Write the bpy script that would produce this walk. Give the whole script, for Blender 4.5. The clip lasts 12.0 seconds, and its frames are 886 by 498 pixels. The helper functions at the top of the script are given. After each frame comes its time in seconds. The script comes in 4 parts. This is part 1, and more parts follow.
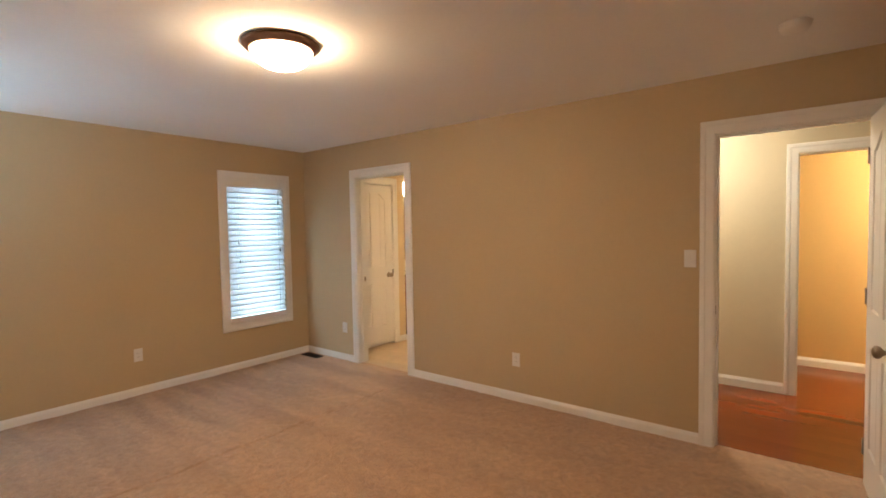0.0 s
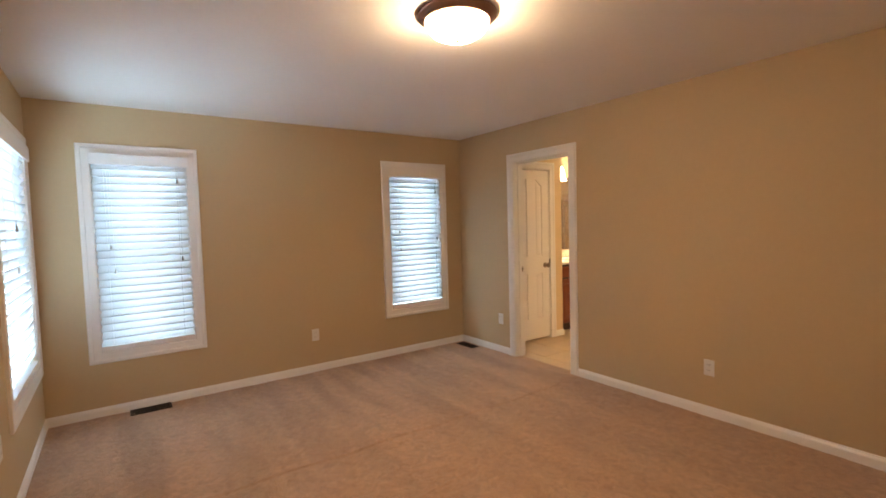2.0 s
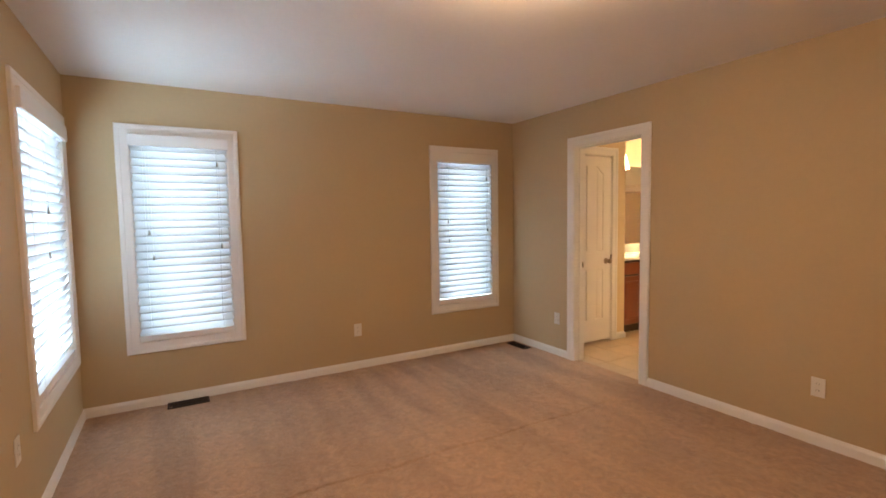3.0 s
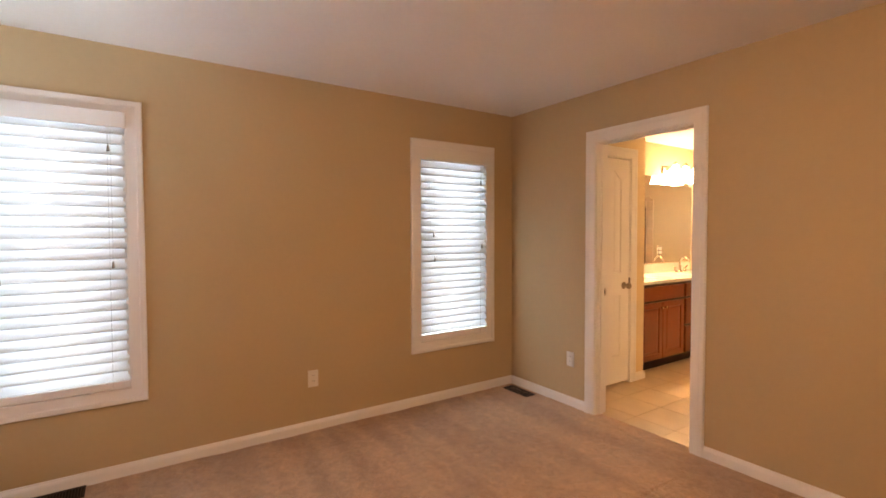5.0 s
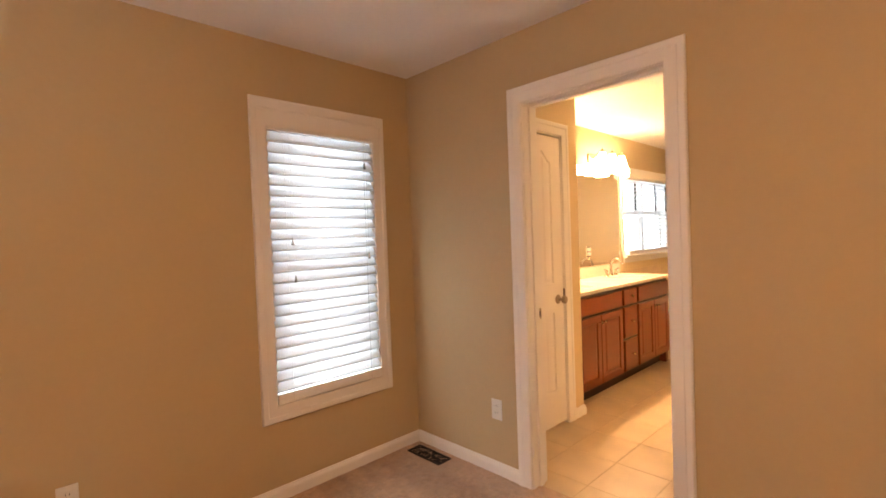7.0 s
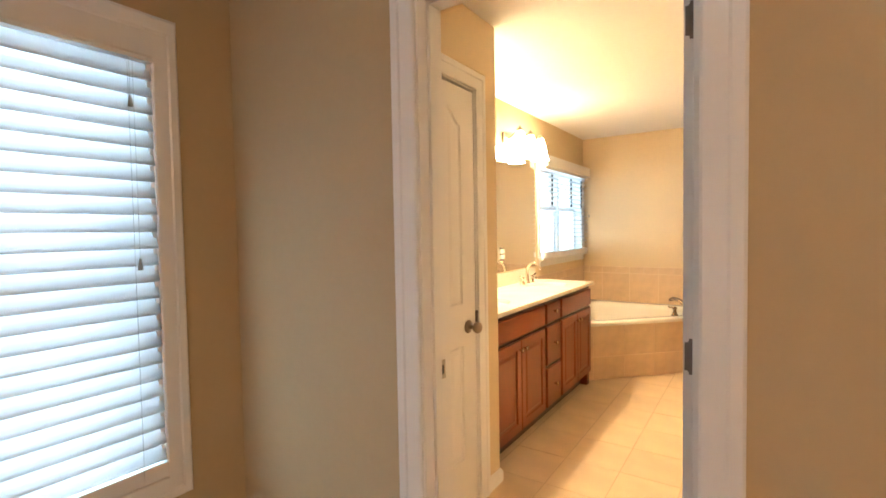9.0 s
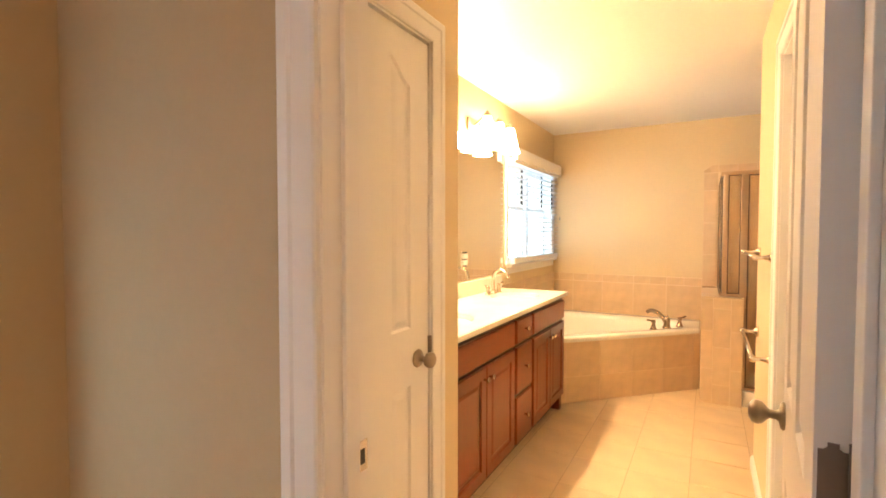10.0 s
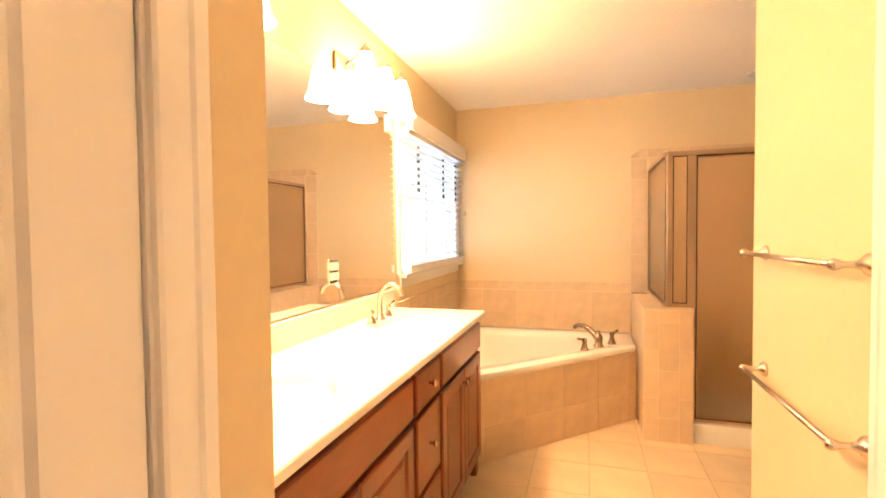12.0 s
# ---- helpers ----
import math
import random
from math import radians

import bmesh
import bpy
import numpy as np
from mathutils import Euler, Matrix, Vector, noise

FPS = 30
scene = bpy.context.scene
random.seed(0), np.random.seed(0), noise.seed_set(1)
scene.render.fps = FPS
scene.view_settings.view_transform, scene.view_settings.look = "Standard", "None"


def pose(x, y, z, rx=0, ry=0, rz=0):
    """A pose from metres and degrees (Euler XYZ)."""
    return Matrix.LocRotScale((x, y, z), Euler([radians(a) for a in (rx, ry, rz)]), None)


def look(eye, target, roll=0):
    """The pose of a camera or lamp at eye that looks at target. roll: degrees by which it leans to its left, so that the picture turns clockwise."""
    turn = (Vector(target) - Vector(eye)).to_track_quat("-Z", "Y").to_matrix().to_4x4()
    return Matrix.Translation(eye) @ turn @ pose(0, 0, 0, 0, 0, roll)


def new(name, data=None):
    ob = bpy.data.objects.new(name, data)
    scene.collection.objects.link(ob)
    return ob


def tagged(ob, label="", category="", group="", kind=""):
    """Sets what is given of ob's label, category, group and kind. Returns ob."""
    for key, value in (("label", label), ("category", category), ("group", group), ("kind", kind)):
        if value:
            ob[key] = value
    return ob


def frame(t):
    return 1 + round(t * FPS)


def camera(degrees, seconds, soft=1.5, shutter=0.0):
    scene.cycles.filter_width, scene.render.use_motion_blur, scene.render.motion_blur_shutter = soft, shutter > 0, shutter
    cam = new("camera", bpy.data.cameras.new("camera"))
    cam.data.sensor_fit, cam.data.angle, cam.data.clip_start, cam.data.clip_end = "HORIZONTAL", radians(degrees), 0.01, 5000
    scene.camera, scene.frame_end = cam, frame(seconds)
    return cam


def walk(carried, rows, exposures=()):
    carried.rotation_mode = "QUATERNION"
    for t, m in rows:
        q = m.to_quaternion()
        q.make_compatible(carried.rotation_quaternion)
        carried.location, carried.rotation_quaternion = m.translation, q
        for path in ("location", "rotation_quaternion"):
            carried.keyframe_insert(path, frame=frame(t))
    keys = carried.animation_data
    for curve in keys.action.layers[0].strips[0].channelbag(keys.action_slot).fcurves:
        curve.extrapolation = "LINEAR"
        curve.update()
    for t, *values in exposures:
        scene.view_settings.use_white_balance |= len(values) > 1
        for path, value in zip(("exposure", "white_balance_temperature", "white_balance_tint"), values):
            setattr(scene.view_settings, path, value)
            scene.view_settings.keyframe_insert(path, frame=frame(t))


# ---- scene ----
cam = camera(87.1, 12.0, soft=1.7)
PATH = [
    (0, (0.08, 0.192, 1.47), (-1.146, 1.769, 1.385), -1.0),
    (0.5, (0.034, 0.171, 1.468), (-1.272, 1.684, 1.379), -1.1),
    (1, (-0.015, 0.156, 1.458), (-1.425, 1.572, 1.372), -1.1),
    (1.5, (-0.11, 0.164, 1.448), (-1.633, 1.457, 1.356), -1.4),
    (2, (-0.243, 0.225, 1.44), (-1.876, 1.374, 1.329), -1.6),
    (2.5, (-0.399, 0.291, 1.422), (-2.101, 1.336, 1.3), -1.5),
    (3, (-0.602, 0.349, 1.406), (-2.329, 1.349, 1.27), -0.9),
    (3.2, (-0.656, 0.407, 1.416), (-2.402, 1.373, 1.28), -0.8),
    (5, (-1.544, 0.77, 1.373), (-3.206, 1.881, 1.307), -0.2),
    (5.5, (-1.755, 0.956, 1.363), (-3.382, 2.118, 1.317), -0.8),
    (6, (-1.959, 1.192, 1.366), (-3.544, 2.41, 1.328), -1.6),
    (6.5, (-2.156, 1.418, 1.356), (-3.666, 2.729, 1.314), -1.8),
    (7, (-2.335, 1.627, 1.356), (-3.773, 3.016, 1.31), -2.1),
    (7.2, (-2.386, 1.742, 1.359), (-3.812, 3.143, 1.304), -2.1),
    (9, (-2.973, 2.551, 1.362), (-4.094, 4.206, 1.285), -1.0),
    (9.5, (-3.096, 2.815, 1.361), (-4.165, 4.504, 1.287), -0.5),
    (10, (-3.231, 3.068, 1.347), (-4.219, 4.805, 1.28), 0.0),
    (10.5, (-3.342, 3.316, 1.349), (-4.259, 5.093, 1.288), 0.2),
    (11, (-3.43, 3.59, 1.339), (-4.267, 5.405, 1.281), -0.1),
    (11.5, (-3.52, 3.843, 1.33), (-4.256, 5.702, 1.275), -0.4),
    (12, (-3.625, 4.112, 1.327), (-4.209, 6.024, 1.263), -0.6),
]
EXPOSURES = [(0.0, 0.06, 6150, 8), (2.5, -0.11, 6600, 14), (3.0, -0.10, 6700, 15), (5.0, 0.0, 7950, 25), (6.0, 0.06, 8450, 28), (7.0, 0.16, 8150, 26), (9.0, 0.11, 6450, 11), (10.0, 0.28, 7100, 16), (11.0, 0.42, 7500, 22), (12.0, 0.41, 7450, 23)]
walk(cam, [(t, look(eye, target, roll)) for t, eye, target, roll in PATH], EXPOSURES)

# ---------------------------------------------------------------- world and light
SKY = bpy.data.worlds.new("sky")
scene.world = SKY
SKY.use_nodes = True
nt = SKY.node_tree
sky = nt.nodes.new("ShaderNodeTexSky")
sky.sky_type, sky.sun_disc = "NISHITA", False
sky.sun_elevation, sky.sun_rotation = radians(38), radians(60)
nt.links.new(sky.outputs[0], nt.nodes["Background"].inputs[0])
nt.nodes["Background"].inputs[1].default_value = 0.12
sun = new("sun", bpy.data.lights.new("sun", "SUN"))
sun.data.energy, sun.data.angle, sun.data.color = 1.0, radians(12), (1.0, 0.96, 0.9)
sun.matrix_world = look((20, 12, 20), (0, 0, 0))

DAY = (0.60, 0.835, 1.0)
WARM = (1.0, 0.67, 0.385)
BATH_WARM = (1.0, 0.725, 0.41)
LAMP_GLOW, SCONCE_GLOW, HALL_GLOW, FAR_GLOW = 136.0, 44.0, 140.0, 430.0
WINDOW_WATTS = 165.0


def window_light(eye, target, w, h, watts):
    """Sky light that stands just outside a window's glass."""
    lamp = bpy.data.lights.new("window_daylight", "AREA")
    lamp.shape, lamp.size, lamp.size_y = "RECTANGLE", w, h
    lamp.energy, lamp.color = watts, DAY
    ob = new("window_daylight", lamp)
    ob.matrix_world = look(eye, target)
    return ob


# ---------------------------------------------------------------- materials
def mat(name, col, rough=0.5, metal=0.0, fine=0.06, fscale=60.0, broad=0.05, bscale=1.3, bump=0.0, bumpscale=300.0,
        dist=0.002, rand=0.0, rvar=0.06, stretch=None, spec=0.5, coat=0.0):
    m = bpy.data.materials.new(name)
    m.use_nodes = True
    t = m.node_tree
    b = t.nodes["Principled BSDF"]
    b.inputs["Roughness"].default_value = rough
    b.inputs["Metallic"].default_value = metal
    b.inputs["Specular IOR Level"].default_value = spec
    b.inputs["Coat Weight"].default_value = coat
    co = t.nodes.new("ShaderNodeTexCoord")
    mp = t.nodes.new("ShaderNodeMapping")
    t.links.new(co.outputs["Object"], mp.inputs[0])
    if stretch:
        mp.inputs["Scale"].default_value = stretch
    n1 = t.nodes.new("ShaderNodeTexNoise")
    n1.inputs["Scale"].default_value, n1.inputs["Detail"].default_value = fscale, 5
    t.links.new(mp.outputs[0], n1.inputs["Vector"])
    n2 = t.nodes.new("ShaderNodeTexNoise")
    n2.inputs["Scale"].default_value, n2.inputs["Detail"].default_value = bscale, 3
    t.links.new(co.outputs["Object"], n2.inputs["Vector"])

    def math(op, a, c):
        n = t.nodes.new("ShaderNodeMath")
        n.operation = op
        for k, v in enumerate((a, c)):
            if isinstance(v, (int, float)):
                n.inputs[k].default_value = v
            else:
                t.links.new(v, n.inputs[k])
        return n.outputs[0]
    f = math("MULTIPLY", math("SUBTRACT", n1.outputs["Fac"], 0.5), fine * 4)
    g = math("MULTIPLY", math("SUBTRACT", n2.outputs["Fac"], 0.5), broad * 4)
    s = math("ADD", math("ADD", f, g), 1.0)
    if rand:
        oi = t.nodes.new("ShaderNodeObjectInfo")
        s = math("ADD", s, math("MULTIPLY", math("SUBTRACT", oi.outputs["Random"], 0.5), rand * 2))
    mix = t.nodes.new("ShaderNodeVectorMath")
    mix.operation = "SCALE"
    mix.inputs[0].default_value = col
    t.links.new(s, mix.inputs["Scale"])
    t.links.new(mix.outputs[0], b.inputs["Base Color"])
    r = math("ADD", math("MULTIPLY", math("SUBTRACT", n2.outputs["Fac"], 0.5), rvar * 4), rough)
    t.links.new(r, b.inputs["Roughness"])
    if bump:
        n3 = t.nodes.new("ShaderNodeTexNoise")
        n3.inputs["Scale"].default_value, n3.inputs["Detail"].default_value = bumpscale, 3
        t.links.new(mp.outputs[0], n3.inputs["Vector"])
        bp = t.nodes.new("ShaderNodeBump")
        bp.inputs["Strength"].default_value, bp.inputs["Distance"].default_value = bump, dist
        t.links.new(n3.outputs["Fac"], bp.inputs["Height"])
        t.links.new(bp.outputs[0], b.inputs["Normal"])
    return m


def glow(name, col, strength):
    m = bpy.data.materials.new(name)
    m.use_nodes = True
    b = m.node_tree.nodes["Principled BSDF"]
    b.inputs["Base Color"].default_value = (0.8, 0.78, 0.72, 1)
    b.inputs["Roughness"].default_value = 0.3
    b.inputs["Emission Color"].default_value = (*col, 1)
    b.inputs["Emission Strength"].default_value = strength
    return m


def carpet_material():
    m = mat("carpet", (0.50, 0.314, 0.20), 0.95, fine=0.07, fscale=85, broad=0.04, bscale=1.6, spec=0.1)
    t = m.node_tree
    b = t.nodes["Principled BSDF"]
    b.inputs["Sheen Weight"].default_value = 0.25
    b.inputs["Sheen Roughness"].default_value = 0.6
    co = [n for n in t.nodes if n.type == "TEX_COORD"][0]
    tuft = t.nodes.new("ShaderNodeTexNoise")
    tuft.inputs["Scale"].default_value, tuft.inputs["Detail"].default_value = 210, 5
    pile = t.nodes.new("ShaderNodeTexNoise")
    pile.inputs["Scale"].default_value, pile.inputs["Detail"].default_value = 21, 5
    pile.inputs["Distortion"].default_value = 1.1
    # vacuum strokes: broad soft bands fanning over the pile
    mp = t.nodes.new("ShaderNodeMapping")
    mp.inputs["Rotation"].default_value = (0, 0, radians(4))
    mp.inputs["Scale"].default_value = (0.42, 2.3, 1)
    strokes = t.nodes.new("ShaderNodeTexNoise")
    strokes.inputs["Scale"].default_value, strokes.inputs["Detail"].default_value = 1.6, 2
    for n in (tuft, pile):
        t.links.new(co.outputs["Object"], n.inputs["Vector"])
    t.links.new(co.outputs["Object"], mp.inputs[0])
    t.links.new(mp.outputs[0], strokes.inputs["Vector"])
    add = t.nodes.new("ShaderNodeMath")
    add.operation = "MULTIPLY_ADD"
    t.links.new(pile.outputs["Fac"], add.inputs[0])
    add.inputs[1].default_value = 1.5
    t.links.new(tuft.outputs["Fac"], add.inputs[2])
    bp = t.nodes.new("ShaderNodeBump")
    bp.inputs["Strength"].default_value, bp.inputs["Distance"].default_value = 0.85, 0.013
    t.links.new(add.outputs[0], bp.inputs["Height"])
    t.links.new(bp.outputs[0], b.inputs["Normal"])
    old = b.inputs["Base Color"].links[0].from_socket
    ramp = t.nodes.new("ShaderNodeMapRange")
    ramp.inputs["From Min"].default_value, ramp.inputs["From Max"].default_value = 0.42, 0.58
    ramp.inputs["To Min"].default_value, ramp.inputs["To Max"].default_value = 0.88, 1.12
    # the strokes fade out past the seam
    split = t.nodes.new("ShaderNodeSeparateXYZ")
    t.links.new(co.outputs["Object"], split.inputs[0])
    fade = t.nodes.new("ShaderNodeMapRange")
    fade.inputs["From Min"].default_value, fade.inputs["From Max"].default_value = -3.3, -2.5
    fade.inputs["To Min"].default_value, fade.inputs["To Max"].default_value = 1.0, 0.3
    t.links.new(split.outputs["X"], fade.inputs["Value"])
    centred = t.nodes.new("ShaderNodeMath")
    centred.operation = "SUBTRACT"
    t.links.new(strokes.outputs["Fac"], centred.inputs[0])
    centred.inputs[1].default_value = 0.5
    faded = t.nodes.new("ShaderNodeMath")
    faded.operation = "MULTIPLY_ADD"
    t.links.new(centred.outputs[0], faded.inputs[0])
    t.links.new(fade.outputs[0], faded.inputs[1])
    faded.inputs[2].default_value = 0.5
    t.links.new(faded.outputs[0], ramp.inputs["Value"])
    pr = t.nodes.new("ShaderNodeMapRange")
    pr.inputs["From Min"].default_value, pr.inputs["From Max"].default_value = 0.3, 0.7
    pr.inputs["To Min"].default_value, pr.inputs["To Max"].default_value = 0.83, 1.15
    t.links.new(pile.outputs["Fac"], pr.inputs["Value"])
    mul = t.nodes.new("ShaderNodeMath")
    mul.operation = "MULTIPLY"
    t.links.new(ramp.outputs[0], mul.inputs[0])
    t.links.new(pr.outputs[0], mul.inputs[1])
    sc = t.nodes.new("ShaderNodeVectorMath")
    sc.operation = "SCALE"
    t.links.new(old, sc.inputs[0])
    t.links.new(mul.outputs[0], sc.inputs["Scale"])
    t.links.new(sc.outputs[0], b.inputs["Base Color"])
    return m


def slat_material():
    m = bpy.data.materials.new("blind_slat")
    m.use_nodes = True
    t = m.node_tree
    b = t.nodes["Principled BSDF"]
    b.inputs["Base Color"].default_value = (0.82, 0.83, 0.83, 1)
    b.inputs["Roughness"].default_value = 0.4
    tr = t.nodes.new("ShaderNodeBsdfTranslucent")
    tr.inputs["Color"].default_value = (0.71, 0.72, 0.735, 1)
    mx = t.nodes.new("ShaderNodeMixShader")
    mx.inputs[0].default_value = 0.42
    out = t.nodes["Material Output"]
    t.links.new(b.outputs[0], mx.inputs[1])
    t.links.new(tr.outputs[0], mx.inputs[2])
    t.links.new(mx.outputs[0], out.inputs["Surface"])
    return m


def glass_material(name, col, rough=0.0, ior=1.45):
    m = bpy.data.materials.new(name)
    m.use_nodes = True
    b = m.node_tree.nodes["Principled BSDF"]
    b.inputs["Base Color"].default_value = (*col, 1)
    b.inputs["Roughness"].default_value = rough
    b.inputs["Transmission Weight"].default_value = 1.0
    b.inputs["IOR"].default_value = ior
    return m


PAINT = mat("tan_wall_paint", (0.53, 0.405, 0.243), 0.62, fine=0.015, fscale=35, broad=0.025, bump=0.12, bumpscale=190, dist=0.001, spec=0.3)
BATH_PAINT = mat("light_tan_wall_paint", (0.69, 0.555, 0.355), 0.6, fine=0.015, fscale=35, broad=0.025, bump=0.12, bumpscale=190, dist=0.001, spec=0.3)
HALL_PAINT = mat("hall_wall_paint", (0.60, 0.53, 0.39), 0.62, fine=0.015, fscale=35, broad=0.025, bump=0.12, bumpscale=190, dist=0.001, spec=0.3)
FAR_PAINT = mat("gold_wall_paint", (0.66, 0.46, 0.21), 0.62, fine=0.015, fscale=35, broad=0.025, bump=0.12, bumpscale=190, dist=0.001, spec=0.3)
CEILING = mat("ceiling_paint", (0.86, 0.85, 0.83), 0.8, fine=0.015, fscale=40, broad=0.02, bump=0.1, bumpscale=120, dist=0.001, spec=0.2)
TRIM = mat("white_trim_paint", (0.83, 0.815, 0.79), 0.34, fine=0.008, fscale=25, broad=0.012, bump=0.05, bumpscale=60, dist=0.001)
DOOR = mat("white_door_paint", (0.83, 0.81, 0.78), 0.36, fine=0.008, fscale=25, broad=0.012, bump=0.06, bumpscale=110, dist=0.001)
CARPET = carpet_material()
SUBFLOOR = mat("subfloor", (0.3, 0.25, 0.2), 0.9)
WOOD = mat("hall_plank", (0.165, 0.036, 0.006), 0.20, fine=0.07, fscale=14, broad=0.08, bscale=2.5, stretch=(2, 18, 18), rand=0.05, rvar=0.02, spec=0.35)
WOOD_GAP = mat("hall_floor_gap", (0.10, 0.026, 0.006), 0.6)
CHERRY = mat("cherry_wood", (0.18, 0.034, 0.0075), 0.33, fine=0.11, fscale=9, broad=0.08, bscale=3, stretch=(9, 9, 1.3), rand=0.10, bump=0.05, bumpscale=20, coat=0.25)
CHERRY_H = mat("cherry_wood_level", (0.18, 0.034, 0.0075), 0.33, fine=0.11, fscale=9, broad=0.08, bscale=3, stretch=(9, 1.3, 9), rand=0.10, bump=0.05, bumpscale=20, coat=0.25)
# dark glaze, taken nearly black to hold the shade between the fronts
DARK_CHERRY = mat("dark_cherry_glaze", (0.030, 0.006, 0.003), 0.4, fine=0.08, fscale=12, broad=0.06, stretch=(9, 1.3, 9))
MARBLE = mat("cultured_marble", (0.80, 0.77, 0.69), 0.16, fine=0.015, fscale=14, broad=0.03, bscale=3.5)
TUB = mat("tub_acrylic", (0.80, 0.77, 0.70), 0.14, fine=0.01, broad=0.015)
TILE = mat("beige_ceramic_tile", (0.65, 0.495, 0.32), 0.30, fine=0.05, fscale=9, broad=0.13, bscale=2.6, rand=0.05, bump=0.07, bumpscale=22)
WALL_TILE = mat("sand_wall_tile", (0.65, 0.48, 0.31), 0.30, fine=0.06, fscale=13, broad=0.09, bscale=3, rand=0.05, bump=0.07, bumpscale=22)
GROUT = mat("grout", (0.47, 0.35, 0.22), 0.9, fine=0.08, fscale=60)
# colour of the stand-in strips behind the bathroom slats
DASH_STRIP = mat("ladder_tape", (0.10, 0.115, 0.105), 0.9)
PALE_GROUT = mat("pale_grout", (0.76, 0.62, 0.45), 0.9, fine=0.06, fscale=60)
TUB_METAL = mat("dark_brushed_nickel", (0.30, 0.23, 0.17), 0.26, 1.0, fine=0.04, broad=0.03)
PEWTER = mat("brushed_pewter", (0.34, 0.28, 0.22), 0.30, 1.0, fine=0.04, broad=0.03)
NICKEL = mat("brushed_nickel", (0.62, 0.55, 0.47), 0.24, 1.0, fine=0.03, broad=0.03)
HINGE = mat("hinge_metal", (0.22, 0.19, 0.17), 0.42, 1.0, fine=0.05)
SHOWER_METAL = mat("shower_frame_metal", (0.56, 0.40, 0.27), 0.40, 1.0, fine=0.03, broad=0.03)
GASKET = mat("glazing_strip", (0.06, 0.03, 0.018), 0.6)
BRONZE = mat("oil_rubbed_bronze", (0.115, 0.062, 0.040), 0.36, 0.5, fine=0.10, fscale=25, broad=0.08)
REGISTER = mat("brown_register", (0.028, 0.017, 0.011), 0.6, 0.2, fine=0.06)
PIT = mat("duct_shadow", (0.012, 0.010, 0.008), 0.9)
PLATE = mat("white_plate_plastic", (0.74, 0.73, 0.70), 0.35, fine=0.01, broad=0.01)
SLOT = mat("slot_plastic", (0.06, 0.055, 0.05), 0.6)
CORD = mat("cord", (0.72, 0.72, 0.70), 0.8)
TASSEL = mat("tassel_plastic", (0.38, 0.36, 0.32), 0.5)
VINYL = mat("window_vinyl", (0.84, 0.85, 0.85), 0.35, fine=0.01, broad=0.01)
SLAT = slat_material()
PANE = glass_material("clear_glass", (0.97, 0.98, 0.98))
SHOWER_GLASS = glass_material("obscure_bronze_glass", (0.95, 0.82, 0.64), 0.24)
SHOWER_WALL = mat("shower_surround", (0.68, 0.52, 0.36), 0.3, fine=0.03, broad=0.06)
BULB = glow("lit_bulb", BATH_WARM, 720.0)
# glow of the unseen lamp added beyond the hall
FAR_FILL = glow("lit_far_glass", (1.0, 0.80, 0.50), FAR_GLOW)
LAMP_GLASS = glow("lit_lamp_glass", WARM, LAMP_GLOW)
SCONCE_GLASS = glow("lit_sconce_glass", BATH_WARM, SCONCE_GLOW)
HALL_GLASS = glow("lit_hall_glass", (1.0, 0.86, 0.64), HALL_GLOW)
LAWN = mat("lawn", (0.06, 0.10, 0.03), 0.95, fine=0.2, fscale=8, broad=0.15, bscale=0.2)

MIRROR = bpy.data.materials.new("silvered_mirror")
MIRROR.use_nodes = True
MIRROR.node_tree.nodes["Principled BSDF"].inputs["Base Color"].default_value = (0.90, 0.90, 0.88, 1)
MIRROR.node_tree.nodes["Principled BSDF"].inputs["Metallic"].default_value = 1.0
MIRROR.node_tree.nodes["Principled BSDF"].inputs["Roughness"].default_value = 0.01


# ---------------------------------------------------------------- builders
def part(name, bm, material, parent=None, label="", smooth=False):
    """Link a bmesh as one mesh object, in its parent's own frame."""
    bmesh.ops.recalc_face_normals(bm, faces=bm.faces)
    me = bpy.data.meshes.new(name)
    bm.to_mesh(me)
    bm.free()
    me.materials.append(material)
    if smooth:
        me.polygons.foreach_set("use_smooth", [True] * len(me.polygons))
    ob = new(name, me)
    if parent is not None:
        ob.parent = parent
    if label:
        tagged(ob, label)
    return ob


def share(ob, m, parent=None):
    """Another piece on the same mesh."""
    c = new(ob.name.split(".")[0], ob.data)
    c.parent = parent if parent is not None else ob.parent
    c.matrix_basis = m
    return c


def thing(name, label, category, m=None, group="", kind=""):
    e = new(name)
    e.empty_display_size = 0.1
    if m is not None:
        e.matrix_basis = m
    return tagged(e, label, category, group, kind)


def structure(name, bm, material, label, category, smooth=False):
    return tagged(part(name, bm, material, smooth=smooth), label, category, kind="structure")


def add_box(bm, x0, x1, y0, y1, z0, z1, bevel=0.0, seg=2):
    v = [bm.verts.new((x, y, z)) for x in (x0, x1) for y in (y0, y1) for z in (z0, z1)]
    fs = [bm.faces.new([v[i] for i in f]) for f in ((0, 1, 3, 2), (4, 6, 7, 5), (0, 4, 5, 1), (2, 3, 7, 6), (0, 2, 6, 4), (1, 5, 7, 3))]
    if bevel:
        es = list({e for f in fs for e in f.edges})
        bmesh.ops.bevel(bm, geom=es, offset=bevel, segments=seg, affect="EDGES", profile=0.6, clamp_overlap=True)
    return bm


def box(x0, x1, y0, y1, z0, z1, bevel=0.0, seg=2):
    return add_box(bmesh.new(), x0, x1, y0, y1, z0, z1, bevel, seg)


